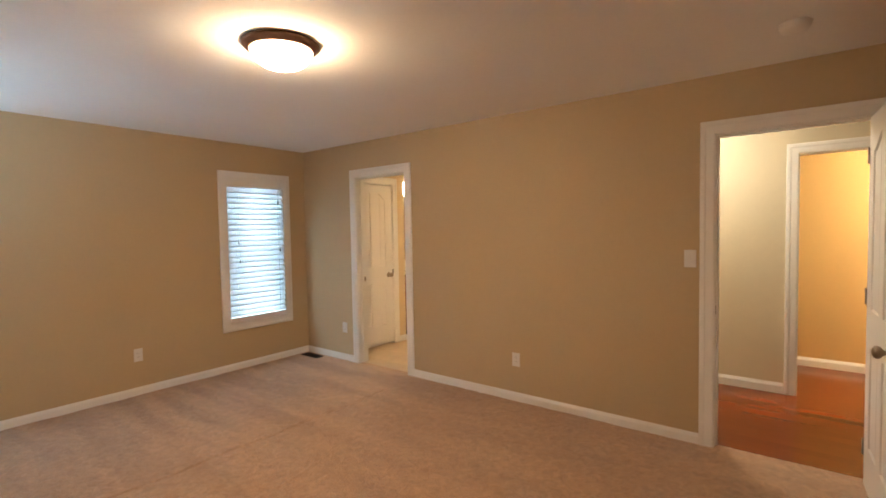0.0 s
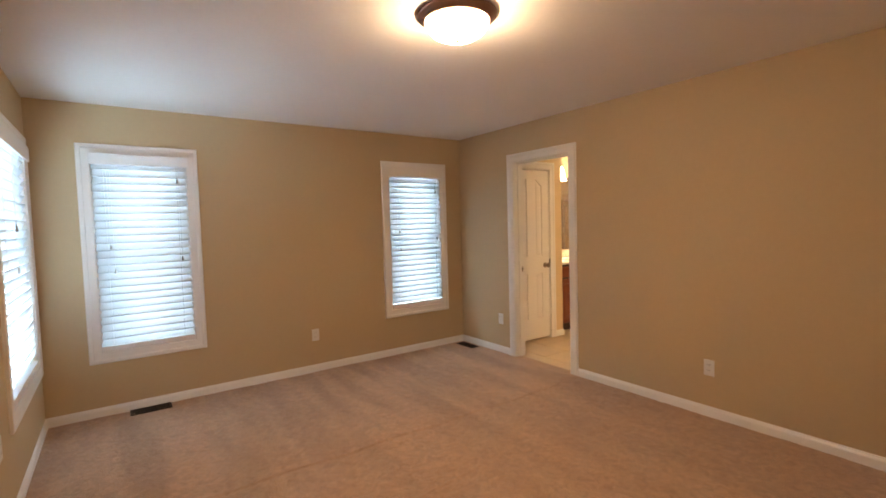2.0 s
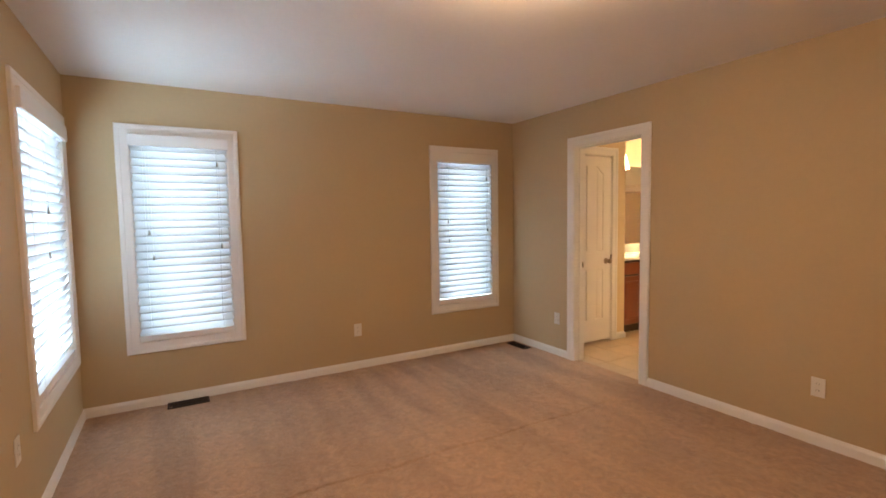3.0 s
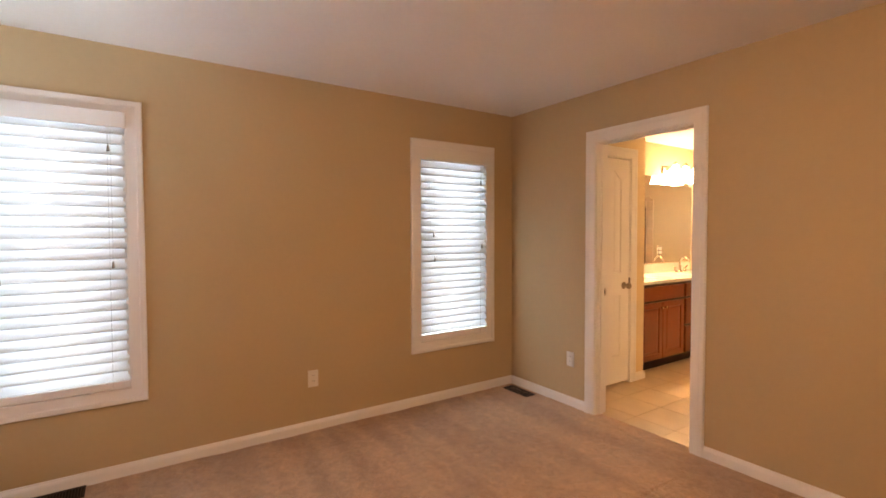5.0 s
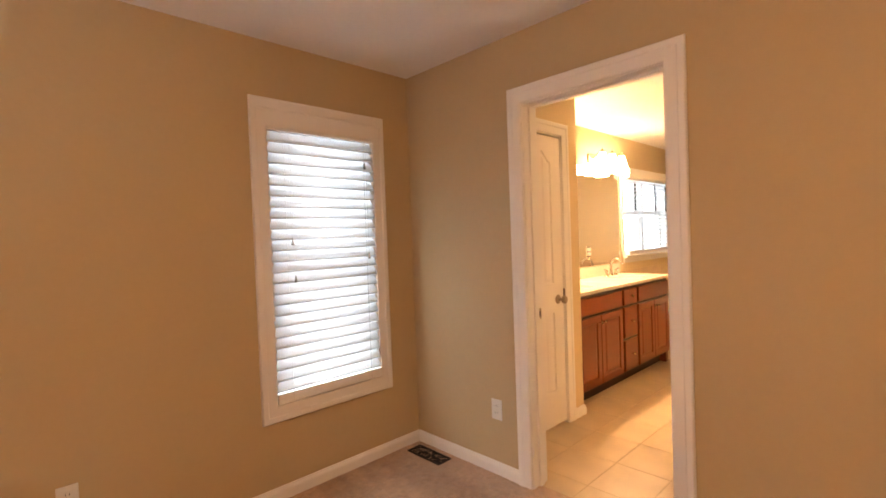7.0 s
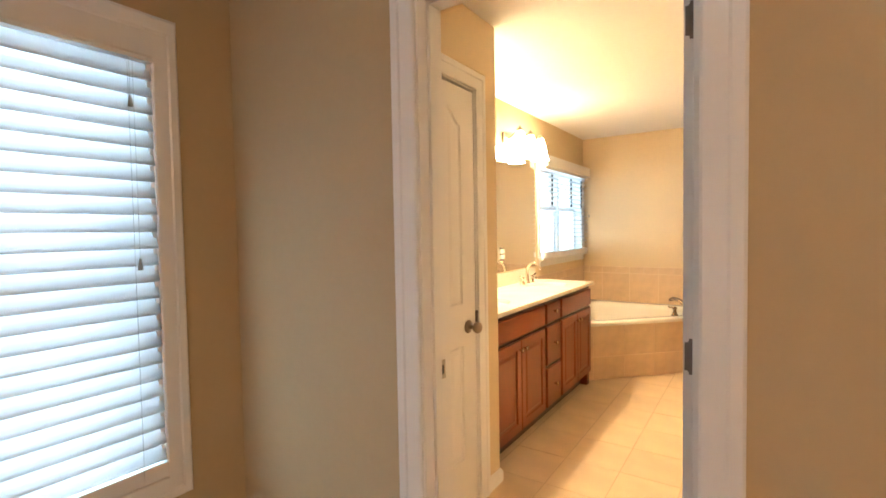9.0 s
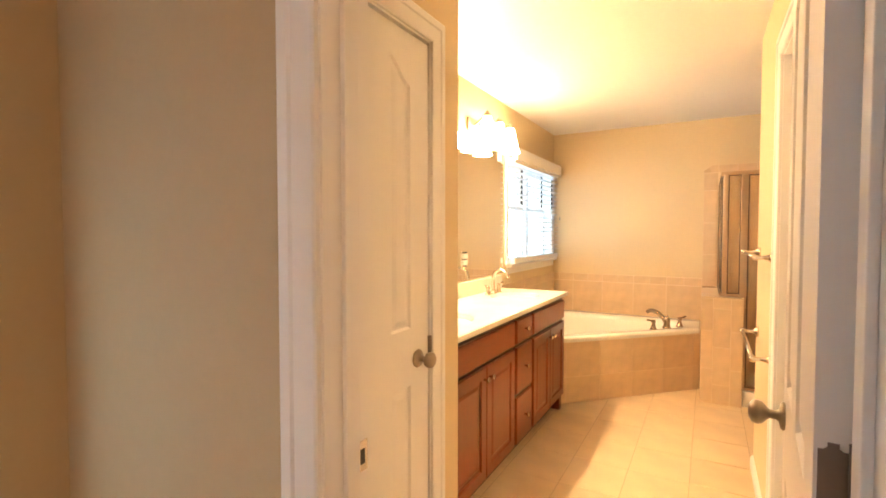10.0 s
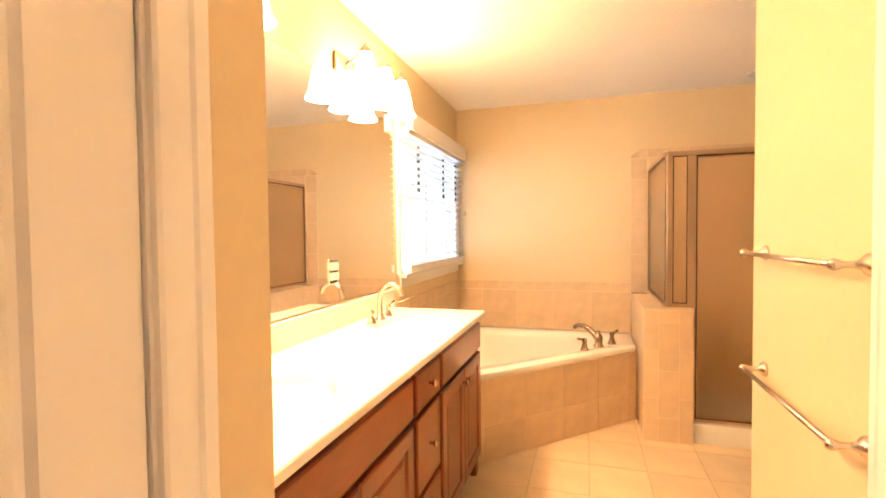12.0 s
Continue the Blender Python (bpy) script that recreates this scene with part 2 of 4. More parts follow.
def lathe(profile, seg=32, axis="Z", at=(0, 0, 0), bm=None):
    """Turn (radius, height) pairs round an axis."""
    bm = bm or bmesh.new()
    rings = []
    for r, h in profile:
        ring = []
        for k in range(seg if r > 1e-6 else 1):
            a = 2 * math.pi * k / seg
            p = Vector((r * math.cos(a), r * math.sin(a), h))
            if axis == "X":
                p = Vector((p.z, p.x, p.y))
            elif axis == "Y":
                p = Vector((p.y, p.z, p.x))
            ring.append(bm.verts.new(p + Vector(at)))
        rings.append(ring)
    for a, b in zip(rings, rings[1:]):
        n = max(len(a), len(b))
        for k in range(n):
            j = (k + 1) % n
            if len(a) == 1 and len(b) == 1:
                continue
            if len(a) == 1:
                bm.faces.new((a[0], b[k], b[j]))
            elif len(b) == 1:
                bm.faces.new((a[k], b[0], a[j]))
            else:
                bm.faces.new((a[k], b[k], b[j], a[j]))
    return bm


def tube(points, radii, seg=12, bm=None):
    """A round bar along a run of points."""
    bm = bm or bmesh.new()
    pts = [Vector(p) for p in points]
    if isinstance(radii, (int, float)):
        radii = [radii] * len(pts)
    side = None
    rings = []
    for k, p in enumerate(pts):
        d = (pts[min(k + 1, len(pts) - 1)] - pts[max(k - 1, 0)]).normalized()
        if side is None:
            side = d.orthogonal().normalized()
        side = (side - d * side.dot(d)).normalized()
        up = d.cross(side)
        rings.append([bm.verts.new(p + (side * math.cos(2 * math.pi * j / seg) + up * math.sin(2 * math.pi * j / seg)) * radii[k]) for j in range(seg)])
    for a, b in zip(rings, rings[1:]):
        for j in range(seg):
            bm.faces.new((a[j], b[j], b[(j + 1) % seg], a[(j + 1) % seg]))
    bm.faces.new(rings[0][::-1])
    bm.faces.new(rings[-1])
    return bm


def smooth_curve(ctrl, n=6):
    """Catmull-Rom points through the controls."""
    c = [Vector(p) for p in ctrl]
    c = [c[0] * 2 - c[1]] + c + [c[-1] * 2 - c[-2]]
    out = []
    for k in range(1, len(c) - 2):
        p0, p1, p2, p3 = c[k - 1:k + 3]
        for j in range(n):
            t = j / n
            out.append(0.5 * (2 * p1 + (p2 - p0) * t + (2 * p0 - 5 * p1 + 4 * p2 - p3) * t * t + (3 * p1 - p0 - 3 * p2 + p3) * t ** 3))
    out.append(c[-2])
    return out


def inset(poly, d):
    """A closed outline moved inwards by d (outline runs counter-clockwise)."""
    out = []
    n = len(poly)
    for k in range(n):
        a, b, c = Vector(poly[k - 1]), Vector(poly[k]), Vector(poly[(k + 1) % n])
        e1, e2 = (b - a).normalized(), (c - b).normalized()
        n1, n2 = Vector((-e1.y, e1.x)), Vector((-e2.y, e2.x))
        m = n1 + n2
        m = m / max(m.dot(n1), 0.35)
        out.append(b + m * d)
    return out


def filled(bm, loops, place):
    """A flat face inside loops[0] with the other loops as holes. Returns the loops' vertices."""
    vs = [[bm.verts.new(place(p)) for p in loop] for loop in loops]
    es = [bm.edges.new((l[k - 1], l[k])) for l in vs for k in range(len(l))]
    bmesh.ops.triangle_fill(bm, use_beauty=True, use_dissolve=False, edges=es)
    return vs


def ring_faces(bm, a, b):
    for k in range(len(a)):
        bm.faces.new((a[k - 1], a[k], b[k], b[k - 1]))


def wall_mesh(along, face, back, u0, u1, z0, z1, holes=()):
    """A wall with holes through it: along is x or y, holes are (u0, u1, z0, z1)."""
    bm = bmesh.new()
    us = sorted({u0, u1, *(h[0] for h in holes), *(h[1] for h in holes)})
    lo, hi = min(face, back), max(face, back)
    for a, b in zip(us, us[1:]):
        cuts = sorted((h[2], h[3]) for h in holes if h[0] < (a + b) / 2 < h[1])
        z = z0
        for c, d in cuts + [(z1, z1)]:
            if c - z > 1e-4:
                add_box(bm, *((a, b, lo, hi) if along == "x" else (lo, hi, a, b)), z, c)
            z = d
    return bm


CASING = [(0.0, 0.0), (0.0, 0.010), (0.006, 0.013), (0.050, 0.015), (0.056, 0.019), (0.078, 0.019), (0.084, 0.015), (0.084, 0.0)]


def casing(x0, x1, z0, z1, closed=False, top=0.0, scale=1.0):
    """Mitred trim round an opening in the local x-z plane, proud along +y. top: extra height of the head."""
    bm = bmesh.new()
    rings = []
    for u, v in CASING:
        u = u * scale
        h = u * (1 + top / (CASING[-1][0] * scale))
        pts = [(x0 - u, z0 - (u if closed else 0)), (x0 - u, z1 + h), (x1 + u, z1 + h), (x1 + u, z0 - (u if closed else 0))]
        rings.append([bm.verts.new((x, v, z)) for x, z in pts])
    for a, b in zip(rings, rings[1:]):
        for k in range(4 if closed else 3):
            bm.faces.new((a[k], a[(k + 1) % 4], b[(k + 1) % 4], b[k]))
    if not closed:
        bm.faces.new([r[0] for r in rings])
        bm.faces.new([r[3] for r in rings])
    return bm


BASE = [(0.0, 0.0), (0.014, 0.0), (0.014, 0.058), (0.011, 0.068), (0.006, 0.076), (0.004, 0.084), (0.0, 0.086)]


def baseboard(run, label="white painted wooden baseboard along the wall", tall=0.88):
    """A moulded board along a line on the floor; the room lies to the left of the run."""
    bm = bmesh.new()
    rings = []
    n = len(run)
    for k in range(n):
        p = Vector(run[k])
        d1 = (p - Vector(run[k - 1])).normalized() if k else (Vector(run[1]) - p).normalized()
        d2 = (Vector(run[k + 1]) - p).normalized() if k < n - 1 else d1
        n1, n2 = Vector((-d1.y, d1.x)), Vector((-d2.y, d2.x))
        m = n1 + n2
        m = m / max(m.dot(n1), 0.3)
        rings.append([bm.verts.new((p.x + m.x * t, p.y + m.y * t, z * tall)) for t, z in BASE])
    for a, b in zip(rings, rings[1:]):
        for j in range(len(BASE)):
            i = (j + 1) % len(BASE)
            bm.faces.new((a[j], b[j], b[i], a[i]))
    bm.faces.new(rings[0])
    bm.faces.new(rings[-1])
    return structure("baseboard", bm, TRIM, label, "baseboard")


def knob(parent, x, z, y, out, material=PEWTER):
    """A round door knob on its rosette; out is +1 or -1 along local y."""
    prof = [(0.0, 0.0), (0.031, 0.0), (0.033, 0.004), (0.029, 0.009), (0.014, 0.012), (0.0105, 0.018), (0.0105, 0.030), (0.016, 0.036),
            (0.0255, 0.044), (0.0285, 0.054), (0.026, 0.064), (0.016, 0.071), (0.0, 0.073)]
    bm = lathe([(r, h * out) for r, h in prof], 24, "Y", (x, y, z))
    return part("door_knob", bm, material, parent, "round brushed pewter knob", True)


def door_leaf(name, label, m, w, side="R", h=2.03, t=0.035, knobs=(1, -1), stile=0.115, mull=0.10, hinges=True, knob_z=0.92, backset=0.068):
    """A four-panel door whose upper panels share an arch. Local x runs from the hinge to the latch."""
    e = thing(name, label, "door", m, kind="structure")
    bm = bmesh.new()
    pw = (w - 2 * stile - mull) / 2
    z0 = 0.012
    panels = []
    for k in range(2):
        a = stile + k * (pw + mull)
        b = a + pw
        panels.append([(a, 0.25), (b, 0.25), (b, 0.80), (a, 0.80)])
        curve = []
        for j in range(7):
            s = j / 6
            f = s * s * (3 - 2 * s)
            curve.append((b - (b - a) * s, 1.915 - 0.075 * f) if k == 0 else (b - (b - a) * s, 1.84 + 0.075 * f))
        panels.append([(a, 1.0), (b, 1.0)] + curve)
    rect = [(0, z0), (w, z0), (w, h), (0, h)]
    sides = []
    for y, s in ((0.0, -1), (-t, 1)):
        vs = filled(bm, [rect] + panels, lambda p, y=y: (p[0], y, p[1]))
        sides.append(vs[0])
        for loop, pts in zip(vs[1:], panels):
            prev = loop
            for d, dep in ((0.007, 0.009), (0.016, 0.009), (0.034, 0.003)):
                ring = [bm.verts.new((q[0], y + s * dep, q[1])) for q in inset(pts, d)]
                ring_faces(bm, prev, ring)
                prev = ring
            bm.faces.new(prev)
    ring_faces(bm, sides[0], sides[1])
    part("door_panel", bm, DOOR, e)
    for out in knobs:
        knob(e, w - backset, knob_z, 0.0 if out > 0 else -t, out)
    latch = part("latch_plate", box(w - 0.001, w + 0.002, -t / 2 - 0.012, -t / 2 + 0.012, knob_z - 0.03, knob_z + 0.03), PEWTER, e)
    if hinges:
        for hz in (0.22, 1.06, 1.83):
            hb = box(-0.0025, 0.0, -0.033, -0.004, hz - 0.042, hz + 0.042, 0.0)
            edges = [ed for ed in hb.edges if abs((ed.verts[0].co - ed.verts[1].co).x) > 0.001]
            bmesh.ops.bevel(hb, geom=edges, offset=0.009, segments=3, affect="EDGES")
            hg = part("hinge", hb, HINGE, e, "dark metal hinge leaf")
            pin = part("hinge_pin", lathe([(0, -0.046), (0.006, -0.045), (0.006, 0.045), (0, 0.046)], 12, "Z", (-0.003, -t - 0.003, hz)), HINGE, hg, smooth=True)
    return e


def doorway(name, label, m, w, h, t, casing_back=True, strike=None):
    """Jamb lining, stop and casings of a door opening. Local +y is the room on the casing's front; the wall goes to -t."""
    e = thing(name, label, "door frame", m, kind="structure")
    part("jamb", box(-w / 2 - 0.018, -w / 2, -t, 0, 0, h + 0.018), TRIM, e)
    part("jamb", box(w / 2, w / 2 + 0.018, -t, 0, 0, h + 0.018), TRIM, e)
    part("head_jamb", box(-w / 2, w / 2, -t, 0, h, h + 0.018), TRIM, e)
    part("casing", casing(-w / 2 - 0.006, w / 2 + 0.006, 0, h + 0.006), TRIM, e)
    if casing_back:
        ob = part("casing", casing(-w / 2 - 0.006, w / 2 + 0.006, 0, h + 0.006), TRIM, e)
        ob.matrix_basis = pose(0, -t, 0, 0, 0, 180)
    return e


def stops(e, w, h, y0, y1):
    part("door_stop", box(-w / 2, -w / 2 + 0.011, y0, y1, 0, h, 0.002), TRIM, e)
    part("door_stop", box(w / 2 - 0.011, w / 2, y0, y1, 0, h, 0.002), TRIM, e)
    part("door_stop", box(-w / 2 + 0.011, w / 2 - 0.011, y0, y1, h - 0.011, h, 0.002), TRIM, e)


def window_unit(name, label, m, w, h, twin=False, head=0.0, stool=False):
    """Casing, lining, sashes and panes. Local origin: middle of the opening's foot on the room face; the wall goes to -0.15."""
    e = thing(name, label, "window", m, kind="structure")
    if not stool:
        part("window_casing", casing(-w / 2, w / 2, 0, h, True, head), TRIM, e)
    else:
        part("window_casing", casing(-w / 2, w / 2, 0, h, False, head, 0.7), TRIM, e)
        part("window_sill", box(-w / 2 - 0.07, w / 2 + 0.03, -0.05, 0.05, -0.026, -0.001, 0.006), TRIM, e)
        part("apron", box(-w / 2 - 0.05, w / 2 + 0.02, 0.0, 0.014, -0.085, -0.027, 0.003), TRIM, e)
    f = 0.024
    part("jamb_lining", box(-w / 2, -w / 2 + 0.012, -0.15, 0.0, 0, h), TRIM, e)
    part("jamb_lining", box(w / 2 - 0.012, w / 2, -0.15, 0.0, 0, h), TRIM, e)
    part("jamb_lining", box(-w / 2 + 0.012, w / 2 - 0.012, -0.15, 0.0, h - 0.012, h), TRIM, e)
    part("jamb_lining", box(-w / 2 + 0.012, w / 2 - 0.012, -0.15, 0.0, 0, 0.012), TRIM, e)
    bays = [(-w / 2 + 0.012, w / 2 - 0.012)]
    if twin:
        part("mullion", box(-0.035, 0.035, -0.15, -0.045, 0.012, h - 0.012, 0.003), VINYL, e)
        bays = [(-w / 2 + 0.012, -0.035), (0.035, w / 2 - 0.012)]
    mid = h * 0.55 if twin else h * 0.5
    for a, b in bays:
        for z0, z1, y in ((0.012, mid + 0.02, -0.09), (mid - 0.02, h - 0.012, -0.125)):
            s = part("sash", box(a, a + f, y - 0.015, y + 0.015, z0, z1, 0.003), VINYL, e)
            part("stile", box(b - f, b, y - 0.015, y + 0.015, z0, z1, 0.003), VINYL, s)
            part("rail", box(a + f, b - f, y - 0.015, y + 0.015, z0, z0 + 0.032, 0.003), VINYL, s)
            part("rail", box(a + f, b - f, y - 0.015, y + 0.015, z1 - 0.032, z1, 0.003), VINYL, s)
            p = part("pane", box(a + f, b - f, y - 0.002, y + 0.002, z0 + 0.032, z1 - 0.032), PANE, e)
            p.visible_shadow = False
    return e


def blind(label, m, w, h, pitch=0.0575, tilt=66.0, slat_w=0.072, valance=None, tassels=(), y=-0.017, tapes=(0.13, 0.87), rail=0.045, dashes=()):
    """A slatted blind with head rail, bottom rail, cords and tassels; local frame as for the window."""
    e = thing("window_blind", label, "window blind", m)
    part("head_rail", box(-w / 2 + 0.004, w / 2 - 0.004, y - 0.028, y + 0.024, h - rail, h - 0.001, 0.002), VINYL, e)
    bm = bmesh.new()
    top, n = [], 6
    for k in range(n + 1):
        s = k / n - 0.5
        top.append((s * slat_w, 0.0035 * (1 - 4 * s * s)))
    prof = top + [(p, q - 0.0028) for p, q in reversed(top)]
    ends = [[bm.verts.new((x, p, q)) for p, q in prof] for x in (-w / 2 + 0.008, w / 2 - 0.008)]
    for k in range(len(prof)):
        bm.faces.new((ends[0][k - 1], ends[0][k], ends[1][k], ends[1][k - 1]))
    bm.faces.new(ends[0])
    bm.faces.new(ends[1][::-1])
    first = part("slat", bm, SLAT, e, smooth=True)
    rng = random.Random(len(label) + int(w * 100))
    z = h - rail - pitch * 0.5
    k = 0
    while z > 0.045:
        mm = pose(rng.uniform(-0.0015, 0.0015), y, z, -tilt + rng.uniform(-0.8, 0.8), rng.uniform(-0.08, 0.08), 0)
        if k == 0:
            first.matrix_basis = mm
        else:
            share(first, mm, e)
        z -= pitch
        k += 1
    foot = min(0.060, max(0.030, z + pitch - 0.5 * slat_w * abs(math.sin(radians(tilt))) + 0.004))
    part("bottom_rail", box(-w / 2 + 0.006, w / 2 - 0.006, y - 0.024, y + 0.024, 0.006, foot, 0.004), VINYL, e)
    for s in tapes:
        x = -w / 2 + s * w
        part("ladder_cord", tube([(x, y + 0.030, 0.02), (x, y + 0.030, h - 0.03)], 0.0009, 6), CORD, e)
    # added strips behind the upper slats, standing in for unidentified dark dashes
    for s in dashes:
        x = -w / 2 + s * w
        part("ladder_tape", box(x - 0.025, x + 0.025, y - slat_w / 2 - 0.004, y - slat_w / 2 - 0.002, h * 0.56, h - 0.05), DASH_STRIP, e, "dark strip standing in for unidentified dashes between the slats")
    if valance:
        vz0, vz1, ext = valance
        vb = box(-w / 2 - ext, w / 2 + ext, y + 0.035, y + 0.052, vz0, vz1, 0.004)
        add_box(vb, -w / 2 - ext, -w / 2 - ext + 0.014, y + 0.005, y + 0.036, vz0, vz1)
        add_box(vb, w / 2 + ext - 0.014, w / 2 + ext, y + 0.005, y + 0.036, vz0, vz1)
        part("valance", vb, VINYL, e)
    for x, zt in tassels:
        cord = part("pull_cord", tube([(x, y + 0.036, zt + 0.02), (x, y + 0.036, h - 0.02)], 0.0008, 6), CORD, e)
        part("tassel", lathe([(0, 0.022), (0.003, 0.022), (0.0045, 0.012), (0.0075, -0.006), (0.008, -0.016), (0.0, -0.017)], 10, "Z", (x, y + 0.036, zt)), TASSEL, cord, "grey plastic cord tassel", True)
    return e


def wall_plate(m, kind="outlet", group="wall outlets"):
    """Cover plate with a duplex outlet or a rocker switch; local +y points into the room."""
    label = "white plastic duplex outlet cover on the tan wall" if kind == "outlet" else "white plastic light switch plate beside the hall door"
    e = thing("wall_outlet" if kind == "outlet" else "light_switch", label, "outlet" if kind == "outlet" else "light switch", m, group if kind == "outlet" else "")
    part("cover_plate", box(-0.036, 0.036, 0.0, 0.006, -0.058, 0.058, 0.003), PLATE, e)
    if kind == "outlet":
        for z in (-0.020, 0.020):
            r = part("receptacle", box(-0.0165, 0.0165, 0.0058, 0.0082, z - 0.0135, z + 0.0135, 0.002), PLATE, e)
            for x in (-0.0065, 0.0065):
                part("slot", box(x - 0.0012, x + 0.0012, 0.0080, 0.0086, z - 0.002, z + 0.007), SLOT, r)
    else:
        part("toggle", box(-0.005, 0.005, 0.0055, 0.014, -0.011, 0.012, 0.002), PLATE, e)
    part("screw", lathe([(0, 0.0075), (0.0028, 0.0070), (0.003, 0.0058)], 10, "Y", (0, 0, 0.0 if kind == "outlet" else 0.030)), PLATE, e)
    return e


def floor_register(m, L, W):
    """A louvred metal floor register lying on the carpet, local x along its length."""
    e = thing("floor_register", "dark brown metal floor register set in the beige carpet", "floor vent", m, "floor vents")
    fr = bmesh.new()
    b = 0.012
    add_box(fr, -L / 2, L / 2, -W / 2, -W / 2 + b, 0.002, 0.009, 0.002)
    add_box(fr, -L / 2, L / 2, W / 2 - b, W / 2, 0.002, 0.009, 0.002)
    add_box(fr, -L / 2, -L / 2 + b, -W / 2 + b, W / 2 - b, 0.002, 0.009, 0.002)
    add_box(fr, L / 2 - b, L / 2, -W / 2 + b, W / 2 - b, 0.002, 0.009, 0.002)
    part("frame", fr, REGISTER, e)
    # thin near-black sheet stands in for the shade below the louvres
    part("duct", box(-L / 2 + b, L / 2 - b, -W / 2 + b, W / 2 - b, 0.001, 0.003), PIT, e)
    part("divider", box(-L / 2 + b, L / 2 - b, -0.004, 0.004, 0.003, 0.008), REGISTER, e)
    n = int((L - 2 * b) / 0.013)
    first = None
    for k in range(n):
        x = -L / 2 + b + (k + 0.5) * (L - 2 * b) / n
        mm = pose(x, 0, 0.0055, 0, 35, 0)
        if first is None:
            first = part("louvre", box(-0.0008, 0.0008, -W / 2 + b, W / 2 - b, -0.003, 0.003), REGISTER, e)
            first.matrix_basis = mm
        else:
            share(first, mm, e)
    return e


# ---------------------------------------------------------------- the shell
XW, XE, YS, YN, ZC = -4.718, 0.82, -0.265, 3.645, 2.42
YB = 3.765          # back of the wall between bedroom and bathroom
XB, YT = -2.985, 8.147   # bathroom's east and north walls
BD_C, BD_W = -3.435, 0.71
HD_C, HD_W = 0.006, 0.762
DH = 2.04

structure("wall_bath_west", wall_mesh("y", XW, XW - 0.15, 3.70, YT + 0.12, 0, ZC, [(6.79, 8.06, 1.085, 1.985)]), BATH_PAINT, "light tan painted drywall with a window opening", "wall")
structure("wall_west", wall_mesh("y", XW, XW - 0.15, YS - 0.15, 3.70, 0, ZC, [(0.10, 0.75, 0.505, 2.035), (2.672, 3.342, 0.505, 1.97)]), PAINT, "tan painted drywall with window openings", "wall")
structure("wall_south", wall_mesh("x", YS, YS - 0.15, XW, XE, 0, ZC, [(-4.555, -3.515, 0.505, 2.035)]), PAINT, "tan painted drywall with one window opening", "wall")
structure("wall_east", wall_mesh("y", XE, XE + 0.12, YS - 0.15, YN, 0, ZC), PAINT, "plain tan painted drywall", "wall")
structure("wall_north", wall_mesh("x", YN, YB, XW, XE + 0.12, 0, ZC,
          [(BD_C - BD_W / 2 - 0.018, BD_C + BD_W / 2 + 0.018, 0, DH + 0.018), (HD_C - HD_W / 2 - 0.018, HD_C + HD_W / 2 + 0.018, 0, DH + 0.018)]),
          PAINT, "tan painted drywall with two doorways", "wall")
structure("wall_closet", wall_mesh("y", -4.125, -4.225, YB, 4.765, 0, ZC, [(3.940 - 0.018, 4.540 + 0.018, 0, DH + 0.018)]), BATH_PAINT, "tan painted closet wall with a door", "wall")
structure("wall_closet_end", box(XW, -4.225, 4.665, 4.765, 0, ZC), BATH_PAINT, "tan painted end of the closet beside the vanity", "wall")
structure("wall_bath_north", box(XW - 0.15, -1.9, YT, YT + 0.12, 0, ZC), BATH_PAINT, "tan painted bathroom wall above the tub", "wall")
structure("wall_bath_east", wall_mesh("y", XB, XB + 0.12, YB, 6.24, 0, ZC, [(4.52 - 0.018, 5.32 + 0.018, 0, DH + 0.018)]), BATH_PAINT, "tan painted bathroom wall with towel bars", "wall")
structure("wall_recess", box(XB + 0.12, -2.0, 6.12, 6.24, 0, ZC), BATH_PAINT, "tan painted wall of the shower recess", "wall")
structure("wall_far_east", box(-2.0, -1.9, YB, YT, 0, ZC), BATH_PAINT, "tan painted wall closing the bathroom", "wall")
structure("wall_hall_far", wall_mesh("x", 5.10, 5.22, -1.9, 2.4, 0, ZC, [(0.040 - 0.018, 0.86 + 0.018, 0, DH + 0.018)]), HALL_PAINT, "pale straw painted hall wall with a doorway", "wall")
structure("wall_hall_side", box(2.4, 2.5, YB - 0.06, 5.22, 0, ZC), HALL_PAINT, "pale straw painted end wall of the hall", "wall")
structure("wall_far_room", box(-1.9, 2.4, 6.2, 6.3, 0, ZC), FAR_PAINT, "warm gold painted wall of the room beyond the hall", "wall")
structure("wall_hall_south", box(XE + 0.12, 2.4, YB - 0.06, YB, 0, ZC), HALL_PAINT, "pale straw painted hall wall", "wall")
structure("wall_far_end", box(2.4, 2.5, 5.22, 6.3, 0, ZC), FAR_PAINT, "warm gold painted end wall", "wall")

structure("ceiling_bedroom", box(XW - 0.15, XE + 0.12, YS - 0.15, YB - 0.06, ZC, ZC + 0.1), CEILING, "flat white painted bedroom ceiling", "ceiling")
structure("ceiling_bathroom", box(XW - 0.15, -1.9, YB - 0.06, YT + 0.12, ZC, ZC + 0.1), CEILING, "flat white painted bathroom ceiling", "ceiling")
structure("ceiling_hall", box(-1.9, 2.5, YB - 0.06, 6.3, ZC, ZC + 0.1), CEILING, "flat white painted hall ceiling", "ceiling")


